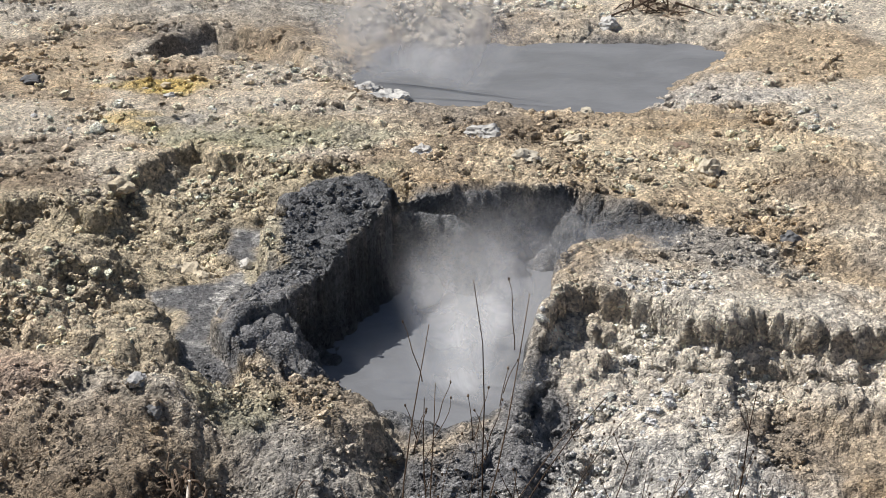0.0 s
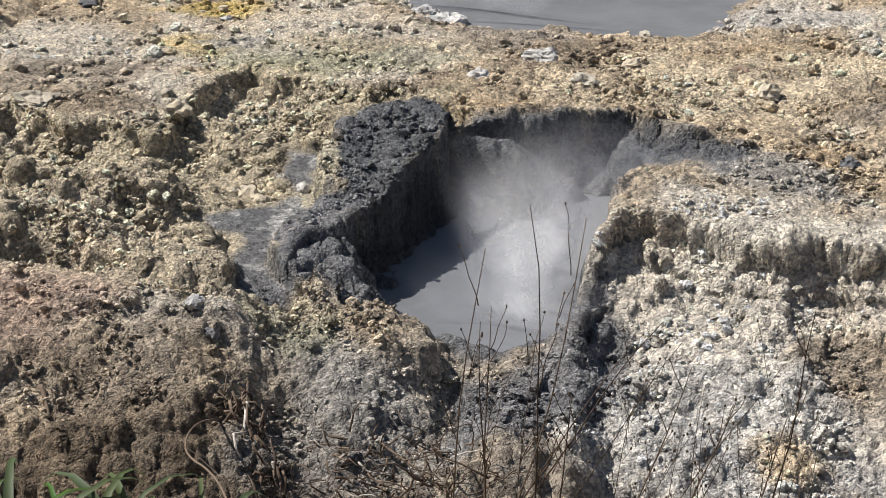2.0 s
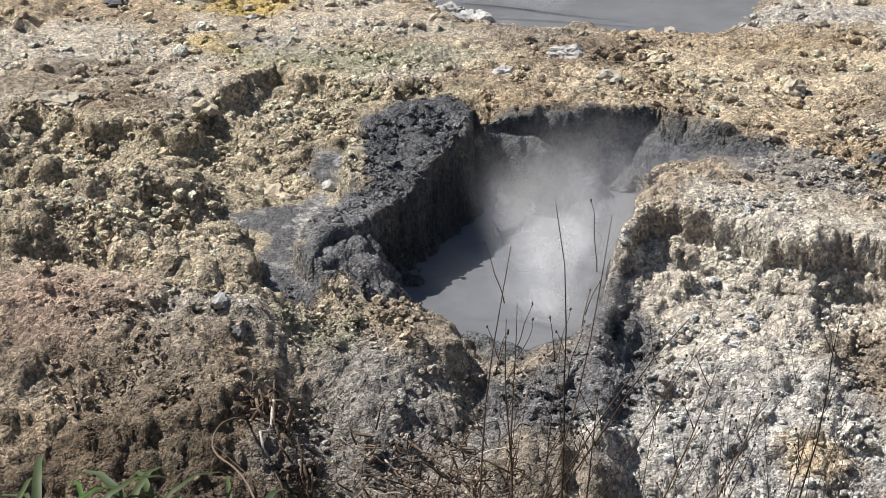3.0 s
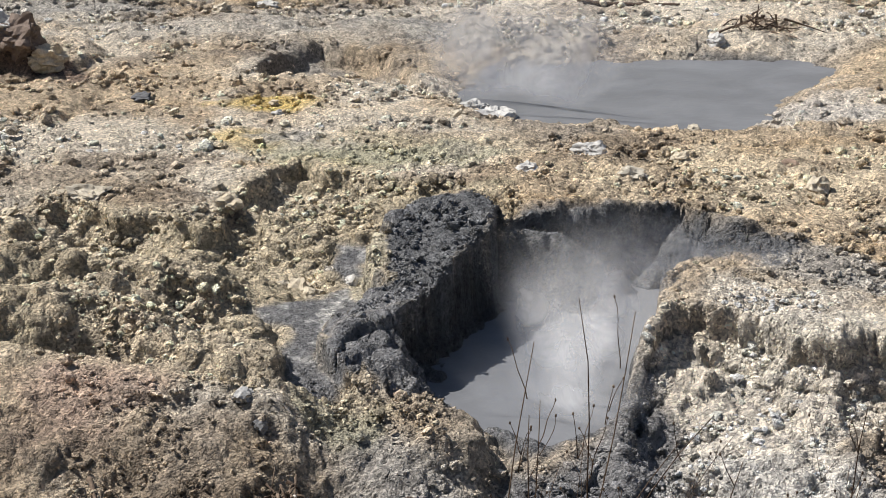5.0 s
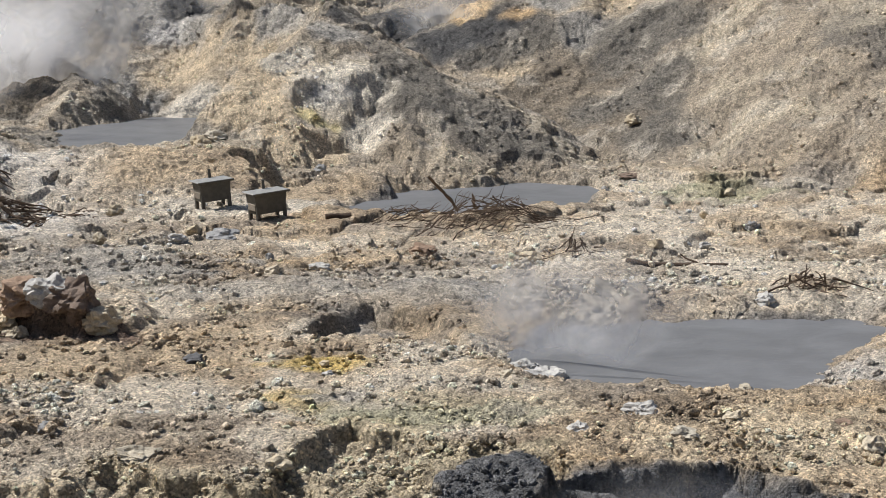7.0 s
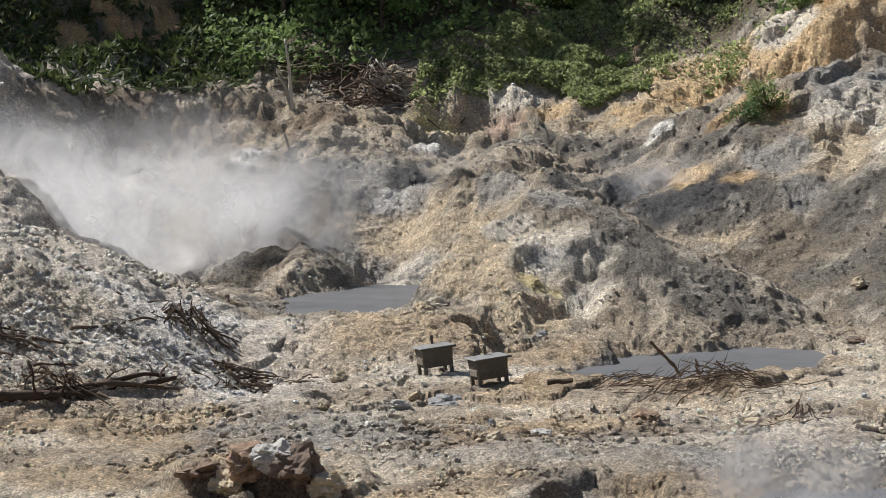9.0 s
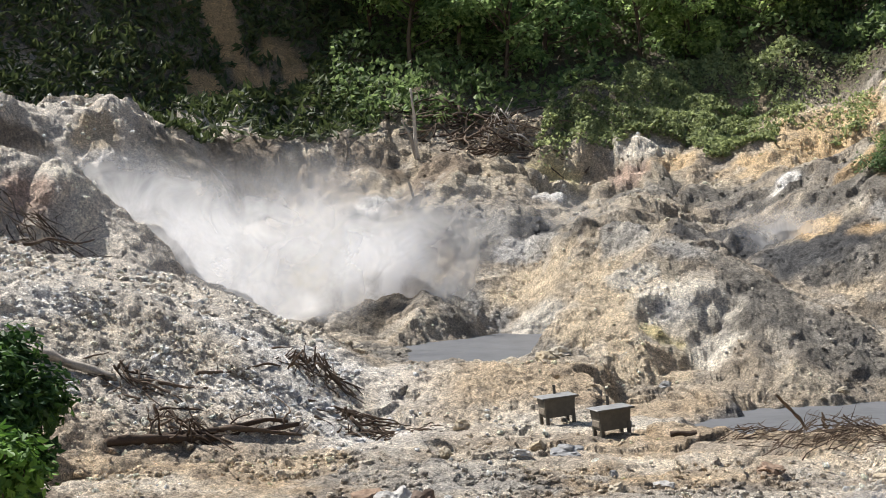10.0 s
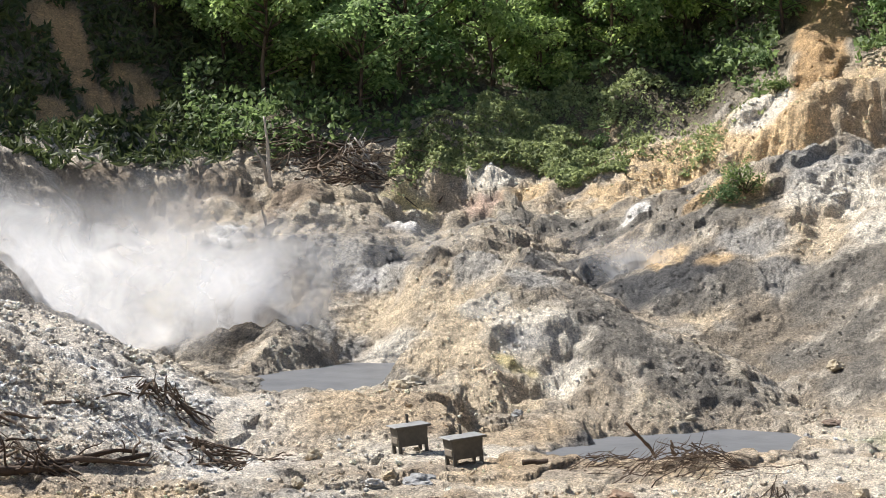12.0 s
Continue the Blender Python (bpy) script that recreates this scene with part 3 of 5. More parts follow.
BANK_TONES = [
    ((-5.44, 18.25), 0.8, 1.6, PINK, 0.8), ((-5.37, 17.40), 0.9, 1.2, BROWN, 0.7), ((-4.01, 17.17), 1.4, 1.2, BROWN, 0.7), ((-3.79, 15.95), 1.6, 1.2, SOIL_AND_SHADE, 0.8), ((-4.70, 15.13), 2.0, 1.3, SOIL_AND_SHADE, 0.9), ((-2.32, 15.79), 1.0, 0.9, SOIL_AND_SHADE, 0.7), ((-4.78, 17.93), 1.0, 0.9, BROWN, 0.6),
    ((-1.63, 17.38), 0.9, 0.8, GREY, 0.7), ((-1.41, 19.57), 0.8, 0.5, BROWN, 0.7), ((-2.90, 17.09), 0.8, 0.8, (0.34, 0.27, 0.19), 0.7), ((-1.75, 15.92), 1.2, 0.8, BROWN, 0.8), ((-2.69, 16.43), 0.8, 0.9, SOIL_AND_SHADE, 0.7), ((-2.37, 18.33), 0.5, 0.5, OLIVE, 0.5), ((-1.57, 16.61), 1.2, 1.0, (0.30, 0.285, 0.265), 0.7),
    ((2.48, 18.76), 1.4, 1.0, (0.60, 0.58, 0.545), 1.0), ((1.88, 17.58), 1.7, 1.2, (0.60, 0.58, 0.545), 0.95), ((1.75, 16.56), 1.3, 0.9, (0.60, 0.58, 0.545), 0.7), ((3.02, 16.59), 1.6, 0.9, ASH, 0.8), ((-0.57, 15.62), 1.2, 0.8, SOIL_AND_SHADE, 0.5), ((3.62, 17.64), 1.2, 1.0, (0.60, 0.58, 0.545), 0.9), ((3.23, 16.94), 0.5, 0.4, ORANGE, 0.7),
]
RIM_TONES = [
    ((3.0, 20.3), 2.8, 2.2, (0.72, 0.655, 0.56), 0.9), ((3.4, 27.2), 3.4, 2.0, (0.66, 0.56, 0.41), 0.75), ((4.05, 18.11), 0.5, 1.0, TAN, 0.7), ((3.82, 23.13), 1.2, 1.2, GREY, 0.8), ((3.34, 20.71), 2.0, 0.7, CREAM, 0.7),
    ((-3.81, 22.55), 0.9, 0.6, OCHRE, 0.5), ((-5.52, 23.52), 1.5, 1.2, OLIVE, 0.4), ((-2.86, 25.54), 0.4, 0.8, TAN, 0.5), ((-5.0, 18.1), 1.0, 1.0, PINK, 0.6),
]


BUFF, SULPHUR, DRAB, COAL, EARTH = (0.57, 0.475, 0.345), (0.58, 0.50, 0.28), (0.175, 0.163, 0.143), (0.075, 0.075, 0.077), (0.225, 0.192, 0.15)
# stains on the far slopes: place, reach and tone
MOUND_TONES = [
    (-18.3, 77.5, 3.3, 1.5, BUFF), (-15.9, 76.5, 3.8, 1.9, BUFF), (-12.3, 66.7, 3.4, 1.3, BUFF), (-14.1, 65.3, 2.6, 1.4, BUFF), (-12.3, 64.1, 1.9, 1.0, BUFF), (-17.7, 74.8, 1.4, 1.0, CREAM),
    (-10.0, 66.1, 3.0, 1.1, CREAM), (-12.5, 67.4, 3.8, 0.5, CREAM), (-11.7, 67.8, 4.0, 0.4, CREAM), (-10.2, 65.8, 2.6, 0.5, ASH), (-10.7, 64.5, 1.9, 0.5, SULPHUR), (-10.1, 64.5, 1.3, 0.3, SULPHUR),
    (-8.8, 64.8, 1.0, 0.8, CREAM), (-10.7, 63.0, 0.6, 0.9, BUFF), (-20.0, 80.4, 4.2, 0.7, ASH), (-18.7, 79.3, 4.5, 0.8, GREY), (-14.3, 77.3, 5.3, 1.1, GREY), (-11.0, 69.9, 4.8, 0.9, GREY),
]
FLANK_TONES = [
    (-6.8, 65.8, 2.6, 1.3, DRAB), (-5.0, 64.9, 1.8, 1.2, DRAB), (-3.5, 63.8, 1.0, 1.0, DRAB), (-7.8, 67.6, 3.3, 1.0, DRAB), (-2.1, 64.2, 0.6, 0.6, DRAB), (-21.6, 75.8, 2.4, 1.0, DRAB),
    (-20.3, 75.9, 1.9, 0.9, GREY), (-8.7, 79.6, 4.4, 1.1, SLATE), (-7.1, 76.9, 3.9, 1.1, SLATE), (-5.4, 77.4, 4.7, 1.4, COAL), (-3.9, 76.2, 4.4, 1.1, COAL), (-5.8, 75.8, 3.7, 0.8, SLATE),
    (-10.4, 81.2, 4.9, 1.0, COAL), (-19.4, 82.4, 5.5, 1.3, DRAB), (-20.9, 81.6, 5.0, 1.1, COAL), (-12.3, 91.3, 6.5, 1.8, DRAB), (-15.8, 94.3, 7.1, 1.7, DRAB), (-8.8, 86.8, 6.8, 1.7, DRAB),
    (-4.4, 82.1, 6.7, 1.6, DRAB), (-17.9, 93.8, 6.5, 1.2, DRAB),
]
BASIN_TONES = [
    (-10.7, 72.6, 5.4, 0.7, COAL), (-9.7, 79.8, 4.4, 0.9, COAL), (-8.3, 77.2, 3.8, 0.9, COAL), (-7.0, 75.8, 3.3, 0.8, COAL), (-5.8, 75.2, 3.2, 0.8, DRAB), (-4.3, 75.3, 3.7, 1.0, DRAB),
    (-4.6, 76.7, 4.6, 1.0, COAL), (-3.1, 75.7, 4.2, 1.0, DRAB), (-16.8, 78.1, 5.7, 0.9, COAL), (-19.4, 82.3, 5.3, 1.0, COAL), (-20.6, 81.5, 4.8, 1.0, COAL), (-22.1, 80.8, 4.7, 1.0, DRAB),
    (1.8, 75.4, 4.9, 1.1, DRAB), (0.6, 74.2, 3.8, 1.2, DRAB), (2.6, 70.9, 3.1, 1.1, DRAB), (-0.1, 70.2, 1.8, 1.0, DRAB),
]
BLUFF_TONES = [
    (-21.8, 97.1, 7.7, 1.3, SULPHUR), (-20.9, 91.7, 6.7, 0.8, WHITE), (-20.9, 97.9, 8.8, 0.9, BUFF), (-17.9, 97.2, 7.9, 1.0, PINK), (-15.5, 98.4, 8.2, 0.9, ORANGE), (-11.1, 97.1, 8.4, 0.9, ORANGE),
    (-8.5, 99.8, 9.0, 1.3, ORANGE), (-7.7, 101.6, 10.0, 1.2, ORANGE), (-5.3, 100.5, 9.9, 1.4, ORANGE), (-5.0, 83.9, 7.9, 0.7, OCHRE), (-2.8, 100.0, 10.2, 1.7, ORANGE), (-2.2, 103.1, 12.9, 1.3, CREAM),
    (-3.1, 83.4, 8.2, 1.1, ORANGE), (-6.0, 79.1, 5.2, 0.7, ORANGE), (-3.8, 77.6, 5.2, 0.6, OCHRE), (-8.3, 87.0, 7.3, 0.6, WHITE), (-12.2, 107.4, 11.6, 1.1, ORANGE), (-2.2, 78.9, 5.9, 1.0, GREY),
    (-1.2, 99.9, 11.1, 1.3, ORANGE), (-17.5, 99.0, 9.5, 1.0, CREAM),
]
SHOULDER_TONES = [
    (1.3, 84.1, 9.2, 1.7, GREY), (3.2, 86.1, 9.4, 1.1, GREY), (2.0, 81.4, 7.0, 1.6, CREAM), (0.7, 78.9, 6.1, 1.4, BUFF), (3.1, 77.2, 6.6, 1.0, CREAM), (-0.0, 77.2, 5.0, 1.1, BUFF),
    (2.9, 74.1, 4.7, 1.4, DRAB), (1.3, 74.0, 3.8, 1.4, DRAB), (-0.5, 73.3, 2.7, 1.4, EARTH), (-2.8, 73.2, 2.5, 1.4, EARTH), (1.6, 69.6, 2.1, 1.5, DRAB), (-1.6, 70.8, 1.5, 1.3, EARTH),
    (-4.0, 74.1, 2.9, 0.9, BUFF), (0.3, 68.0, 1.0, 1.1, EARTH), (2.0, 66.4, 0.8, 1.1, DRAB), (-1.0, 76.0, 4.2, 1.0, GREY),
]
LEFT_TONES = [
    (-34.6, 64.6, 8.2, 1.4, CREAM), (-40.8, 81.0, 8.8, 1.3, ASH), (-35.8, 62.5, 7.5, 1.1, PINK), (-44.8, 77.3, 10.1, 1.1, BROWN), (-42.9, 81.5, 10.6, 1.0, BUFF), (-40.6, 85.3, 9.7, 1.2, EARTH),
    (-33.5, 62.5, 5.9, 1.0, CREAM), (-38.5, 92.0, 8.8, 1.9, SOIL_AND_SHADE), (-35.1, 92.8, 8.1, 1.9, SOIL_AND_SHADE), (-39.9, 87.2, 9.1, 1.2, EARTH), (-29.8, 86.1, 5.9, 1.0, ASH), (-29.8, 87.2, 6.5, 0.8, WHITE),
    (-28.4, 76.4, 4.3, 1.0, SULPHUR), (-25.9, 77.0, 4.5, 1.3, CREAM), (-22.6, 82.1, 5.5, 1.1, GREY), (-27.6, 92.2, 7.9, 1.5, BROWN), (-30.5, 93.1, 8.3, 1.2, SOIL_AND_SHADE),
]


def scar(x, y):
    """Distance outside the bare landslip scars on the wooded bank."""
    best = np.full(np.shape(x), 99.0)
    for pts, w in SCARS:
        for (ax, ay), (bx, by) in zip(pts, pts[1:]):
            q = np.clip(((x - ax) * (bx - ax) + (y - ay) * (by - ay)) / ((bx - ax) ** 2 + (by - ay) ** 2), 0, 1)
            best = np.minimum(best, np.hypot(x - ax - q * (bx - ax), y - ay - q * (by - ay)) - w)
    return best


def ground_colour(x, y, z):
    r, az = np.hypot(x, y), np.degrees(np.arctan2(x, y))
    col = np.empty((*x.shape, 3))
    col[:] = TAN

    def blend(c, f):
        col[:] = col + (np.asarray(c) - col) * np.clip(f, 0, 1)[..., None]

    n1, n2, n3 = fbm(x, y, 4.0, 4, 301), fbm(x, y, 2.0, 4, 311), fbm(x, y, 0.9, 4, 321)
    blend(CREAM, smooth(n1, -0.05, 0.6) * 0.6)
    blend(BROWN, smooth(n2, 0.15, 0.7) * 0.65)
    blend(GREY, smooth(fbm(x, y, 3.1, 4, 331), 0.2, 0.8) * 0.4)
    blend(OCHRE, smooth(fbm(x, y, 2.3, 3, 341), 0.45, 0.9) * 0.4)
    for (cx, cy), ax, ay, c, s in FIELD_TONES + PALE_TONES + BANK_TONES + RIM_TONES:
        d = np.hypot((x - cx) / ax, (y - cy) / ay) + 0.35 * n3 + 0.25 * n2
        blend(c, s * smooth(d, 1.15, 0.45))
    blend((0.56, 0.475, 0.345), smooth(inside(x, y, GULLY), 0.5, -0.1) * 0.8)
    blend((0.42, 0.365, 0.26), smooth(inside(x, y, GULLY), 0.5, -0.1) * smooth(n2, 0.1, 0.6) * 0.5)
    # wet grey mud round the vents
    wet = np.zeros(x.shape)
    jx, jy = x + 0.2 * n3, y + 0.25 * n2
    for pts, reach in ((PIT, 0.25), (BOWL, 0.3), (FLOW, 0.12), (MUD, 0.3)):
        wet = np.maximum(wet, smooth(inside(jx, jy, pts), reach, reach - 0.3))
    wet = np.maximum(wet, smooth(inside(jx, jy, HOOD), 0.05, -0.12))
    scree = [(-0.4, 18.17), (0.09, 17.95), (0.54, 18.61), (1.05, 19.94), (1.28, 20.26), (1.51, 19.47), (1.4, 18.15), (1.14, 17.4), (0.46, 17.05), (-0.15, 16.7), (-0.59, 16.54), (-0.54, 17.44)]
    wet = np.maximum(wet, 0.8 * smooth(inside(jx, jy, scree), 0.2, -0.1))
    for pts, reach in ((POOL, 0.5), (POND, 0.7), (FARPOOL, 2.0)):
        wet = np.maximum(wet, 0.8 * smooth(inside(jx, jy, pts), reach, reach - 0.6))
    blend(tuple(1.35 * c for c in SLATE), wet)
    blend((0.3, 0.3, 0.31), wet * smooth(n3, 0.35, 0.8) * 0.5)
    stream = smooth(inside(jx, jy, FLOW), 0.05, -0.2)
    blend((0.19, 0.19, 0.195), stream * 0.85)
    blend((0.55, 0.54, 0.52), stream * smooth(fbm(x, y, 0.6, 4, 381), 0.25, 0.5) * 0.8)
    gravel = smooth(inside(jx, jy, HOOD), 0.05, -0.15)
    blend((0.21, 0.21, 0.215), 0.75 * smooth(inside(jx, jy, scree), 0.2, -0.1))
    blend((0.50, 0.45, 0.34), smooth(np.hypot((x + 2.50) / 0.22, (y - 22.9) / 0.75) + 0.4 * n3, 1.2, 0.7))
    shelf = smooth(inside(jx, jy, PIT), 0.1, -0.2) * smooth(inside(jx, jy, MUD), 0.0, 0.3)
    # crater wall below the lip: wet mud, darkened further to paint in shade
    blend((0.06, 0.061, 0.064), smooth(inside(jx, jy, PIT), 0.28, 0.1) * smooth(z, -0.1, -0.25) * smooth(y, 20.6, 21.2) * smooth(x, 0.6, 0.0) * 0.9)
    blend((0.23, 0.23, 0.235), shelf * smooth(y, 21.2, 20.8) * 0.7)
    # far slopes
    f = smooth(r, 55, 62)
    left = smooth(az, -15, -19) * smooth(r, 47, 54)
    blend((0.66, 0.63, 0.58), left * 0.8)
    blend(WHITE, left * smooth(n1, -0.1, 0.5) * 0.6)
    blend((0.60, 0.54, 0.46), smooth(r, 57, 61) * smooth(az, -22, -25) * 0.75)
    blend((0.52, 0.44, 0.33), left * smooth(r, 60, 55) * smooth(n2, -0.1, 0.5) * 0.5)
    slope = smooth(r, 59, 63) * smooth(az, -24, -19)
    blend((0.36, 0.31, 0.245), slope)
    blend((0.19, 0.178, 0.158), slope * smooth(fbm(x, y, 3.0, 4, 351), 0.0, 0.6) * 0.75)
    blend((0.52, 0.46, 0.36), slope * smooth(fbm(x, y, 2.2, 4, 361), 0.2, 0.7) * 0.6)
    bluff = smooth(r, 93, 96) * smooth(r, 107, 103)
    blend(ORANGE, bluff * smooth(az, -9.5, -5.5) * smooth(n2, -0.7, 0.1) * 0.85)
    blend((0.46, 0.38, 0.27), bluff * smooth(az, -9, -12) * smooth(n2, -0.2, 0.4) * 0.6)
    for tones in (SHOULDER_TONES, FLANK_TONES, BASIN_TONES, MOUND_TONES, BLUFF_TONES, LEFT_TONES):
        for cx, cy, cz, w, c in tones:
            d = np.sqrt((x - cx) ** 2 + (y - cy) ** 2 + (z - cz) ** 2) / (1.35 * w) + 0.3 * n1 + 0.25 * n2 + 0.25 * n3
            blend(c, 0.92 * smooth(d, 1.4, 0.7))
    blend((0.60, 0.56, 0.49), slope * smooth(n3, 0.4, 0.8) * 0.35)
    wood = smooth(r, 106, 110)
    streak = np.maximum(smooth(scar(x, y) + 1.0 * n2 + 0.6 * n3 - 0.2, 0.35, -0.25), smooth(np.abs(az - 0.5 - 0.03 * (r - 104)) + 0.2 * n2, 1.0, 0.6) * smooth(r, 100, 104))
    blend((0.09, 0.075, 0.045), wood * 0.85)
    blend((0.44, 0.30, 0.16), streak)
    return col, wet


SANDY = (((-10.39, 49.45), 4.0), ((-8.07, 27.69), 4.5), ((-6.88, 28.81), 3.0), ((-3.63, 46.37), 3.5), ((0.32, 46.44), 3.5), ((3.56, 21.22), 2.0), ((-5.36, 27.03), 2.5))


def make_ground():
    fan = np.radians(np.concatenate([np.linspace(-196, -38, 22)[:-1], np.arange(-38, 17.5, 0.067), np.linspace(17.5, 164, 20)[1:-1]]))
    out = np.concatenate([np.linspace(0.02, 8.4, 30)[:-1], np.arange(8.4, 30, 0.053), np.arange(30, 45, 0.085), np.arange(45, 61, 0.13), np.arange(61, 84, 0.17),
                          np.arange(84, 112, 0.26), np.arange(112, 170, 1.6), np.geomspace(170, 1500, 14)])
    A, R = np.meshgrid(fan, out)
    # rows move closer together where the ground is steep
    z = height((R * np.sin(A)).ravel(), (R * np.cos(A)).ravel()).reshape(R.shape)
    gap = np.gradient(out)[:, None]
    run = np.minimum(np.hypot(gap, np.gradient(z, axis=0)) / gap, 5.0)
    run[out > 125] = 1.0
    pad = np.concatenate([run[:, -12:], run, run[:, :12]], 1)
    run = sum(pad[:, k:k + run.shape[1]] for k in range(0, 25, 3)) / 9.0
    run = np.cumsum(run, 0)
    run = (run - run[0]) / (run[-1] - run[0])
    even = np.linspace(0, 1, len(out))
    R = np.stack([np.interp(even, run[:, k], out) for k in range(R.shape[1])], 1)
    x, y = (R * np.sin(A)).ravel(), (R * np.cos(A)).ravel()
    z = height(x, y)
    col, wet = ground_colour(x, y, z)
    nr, na = A.shape
    # crumbs stand out square to the surface
    P = np.stack([x, y, z], 1).reshape(nr, na, 3)
    normal = unit(np.cross(np.roll(P, -1, 1) - np.roll(P, 1, 1), np.gradient(P, axis=0))).reshape(-1, 3)
    normal *= np.sign(normal[:, 2:] + 1e-9)
    p, r, push = P.reshape(-1, 3), np.hypot(x, y), np.zeros(len(x))
    mud = np.maximum(smooth(inside(x, y, FLOW), 0.1, -0.1), smooth(inside(x, y, MUD), 0.3, 0.1))
    for lo, hi, sizes in ((8, 44, ((0.95, 0.07), (0.42, 0.075), (0.19, 0.075), (0.085, 0.05))), (26, 125, ((2.2, 0.07), (0.95, 0.06), (0.45, 0.085), (0.21, 0.085)))):
        on = np.nonzero((r > lo) & (r < hi) & (np.abs(np.degrees(np.arctan2(x, y)) + 10) < 29))[0]
        fade = smooth(r[on], 42, 27) if lo < 20 else smooth(r[on], 27, 42) * smooth(r[on], 125, 108)
        k = 1.0 if lo < 20 else 2.4
        q = p[on]
        rubble = 0.1 + 0.9 * smooth(fbm3(q, 2.0 * k, 3, 205), -0.35, 0.5)
        sand = np.zeros(len(on))
        for (cx, cy), w in SANDY:
            sand = np.maximum(sand, smooth(np.hypot(q[:, 0] - cx, q[:, 1] - cy) / w, 1.2, 0.6))
        if lo < 20:
            scarp = np.interp(np.degrees(np.arctan2(q[:, 0], q[:, 1])), [p[0] for p in RIM], [p[1] for p in RIM]) - r[on]
            crumbly = smooth(scarp, -0.3, 0.0) * smooth(scarp, 1.6, 0.6) * smooth(q[:, 0], 1.0, 1.8)
            rubble = np.maximum(rubble, 0.4 * smooth(inside(q[:, 0], q[:, 1], GULLY), 0.3, -0.2))
        rubble = rubble * (1 - 0.8 * sand)
        lumpy = (1 - sand) * smooth(fbm3(q, 4.0 * k, 2, 215), -0.2, 0.6)
        h = (0.075 if lo < 20 else 0.11) * fbm3(q, 0.8 * k, 5, 241, 0.66)
        h = h + (0.045 if lo < 20 else 0.12) * (0.25 - np.abs(fbm3(q, 0.55 * k, 3, 251, 0.55)))
        for n, (size, amp) in enumerate(sizes):
            h = h + amp * (clods3(q, size, 301 + 10 * n) - 0.25) * (lumpy, rubble, rubble, 0.5 + 0.5 * rubble)[n]
        if lo < 20:
            h = h + crumbly * (0.10 * (clods3(q, 0.30, 361) - 0.3) + 0.12 * clods3(q, 0.13, 371))
        push[on] += fade * h * (1 - 0.75 * mud[on])
    p = p + normal * push[:, None]
    x, y, z = p[:, 0], p[:, 1], p[:, 2]
    i, j = np.meshgrid(np.arange(nr - 1), np.arange(na), indexing="ij")
    j2 = (j + 1) % na
    quads = np.stack([i * na + j, i * na + j2, (i + 1) * na + j2, (i + 1) * na + j], -1).reshape(-1, 4)
    quads = quads[:, ::-1]
    me = bpy.data.meshes.new("ground")
    me.vertices.add(len(x))
    me.vertices.foreach_set("co", np.stack([x, y, z], 1).astype(np.float32).ravel())
    me.loops.add(quads.size)
    me.loops.foreach_set("vertex_index", quads.astype(np.int32).ravel())
    me.polygons.add(len(quads))
    me.polygons.foreach_set("loop_start", np.arange(0, quads.size, 4, dtype=np.int32))
    me.update(calc_edges=True)
    me.polygons.foreach_set("use_smooth", np.hypot(x, y)[quads[:, 0]] < 44)
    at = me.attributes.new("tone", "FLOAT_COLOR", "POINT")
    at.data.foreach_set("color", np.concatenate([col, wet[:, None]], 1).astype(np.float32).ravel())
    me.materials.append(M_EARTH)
    return tagged(new("ground", me), "crumbling tan and grey volcanic ground with mud-stained hollows", "ground", kind="structure")


ground = make_ground()


# ---- meshes
def mesh_object(name, verts, faces, material, parent=None, label="", flat=False):
    me = bpy.data.meshes.new(name)
    me.from_pydata([tuple(v) for v in verts], [], [tuple(f) for f in faces])
    me.materials.append(material)
    if not flat:
        me.polygons.foreach_set("use_smooth", np.ones(len(me.polygons), bool))
    me.update()
    ob = new(name, me)
    if parent is not None:
        ob.parent = parent
    if label:
        ob["label"] = label
    return ob


def part(name, bm, material, parent, label=""):
    me = bpy.data.meshes.new(name)
    bm.to_mesh(me)
    bm.free()
    me.materials.append(material)
    ob = new(name, me)
    ob.parent = parent
    if label:
        ob["label"] = label
    return ob


def hz(x, y):
    return float(height(np.array([x]), np.array([y]))[0])


# ---- mud pools
def mud_pool(name, pts, level, grow, label):
    """A level sheet of mud a little larger than its basin."""
    cx, cy = sum(p[0] for p in pts) / len(pts), sum(p[1] for p in pts) / len(pts)
    ring = []
    n = len(pts)
    for k in range(n):
        (ax, ay), (bx, by) = pts[k], pts[(k + 1) % n]
        for t in (0.0, 0.5):
            px, py = ax + (bx - ax) * t, ay + (by - ay) * t
            d = math.hypot(px - cx, py - cy)
            ring.append((cx + (px - cx) * (d + grow) / d, cy + (py - cy) * (d + grow) / d))
    verts, faces, m = [(cx, cy, level)], [], len(ring)
    for s in (0.33, 0.66, 1.0):
        verts += [(cx + (px - cx) * s, cy + (py - cy) * s, level) for px, py in ring]
    for k in range(m):
        k2 = (k + 1) % m
        faces.append((0, 1 + k, 1 + k2))
        for q in range(2):
            faces.append((1 + q * m + k, 1 + (q + 1) * m + k, 1 + (q + 1) * m + k2, 1 + q * m + k2))
    return tagged(mesh_object(name, verts, faces, M_MUD), label, "mud pool", kind="structure")


mud_pool("mud_pool_crater", MUD, -1.0, 0.25, "boiling grey mud at the bottom of the crater")
mud_pool("mud_pool_middle", POOL, -0.36, 0.8, "smooth slate-grey mud pool under drifting steam")
mud_pool("mud_pool_pond", POND, -0.34, 1.0, "still grey pond at the foot of the mound")
mud_pool("mud_pool_far", FARPOOL, 0.9, 1.6, "small grey pool beside the steaming vents")


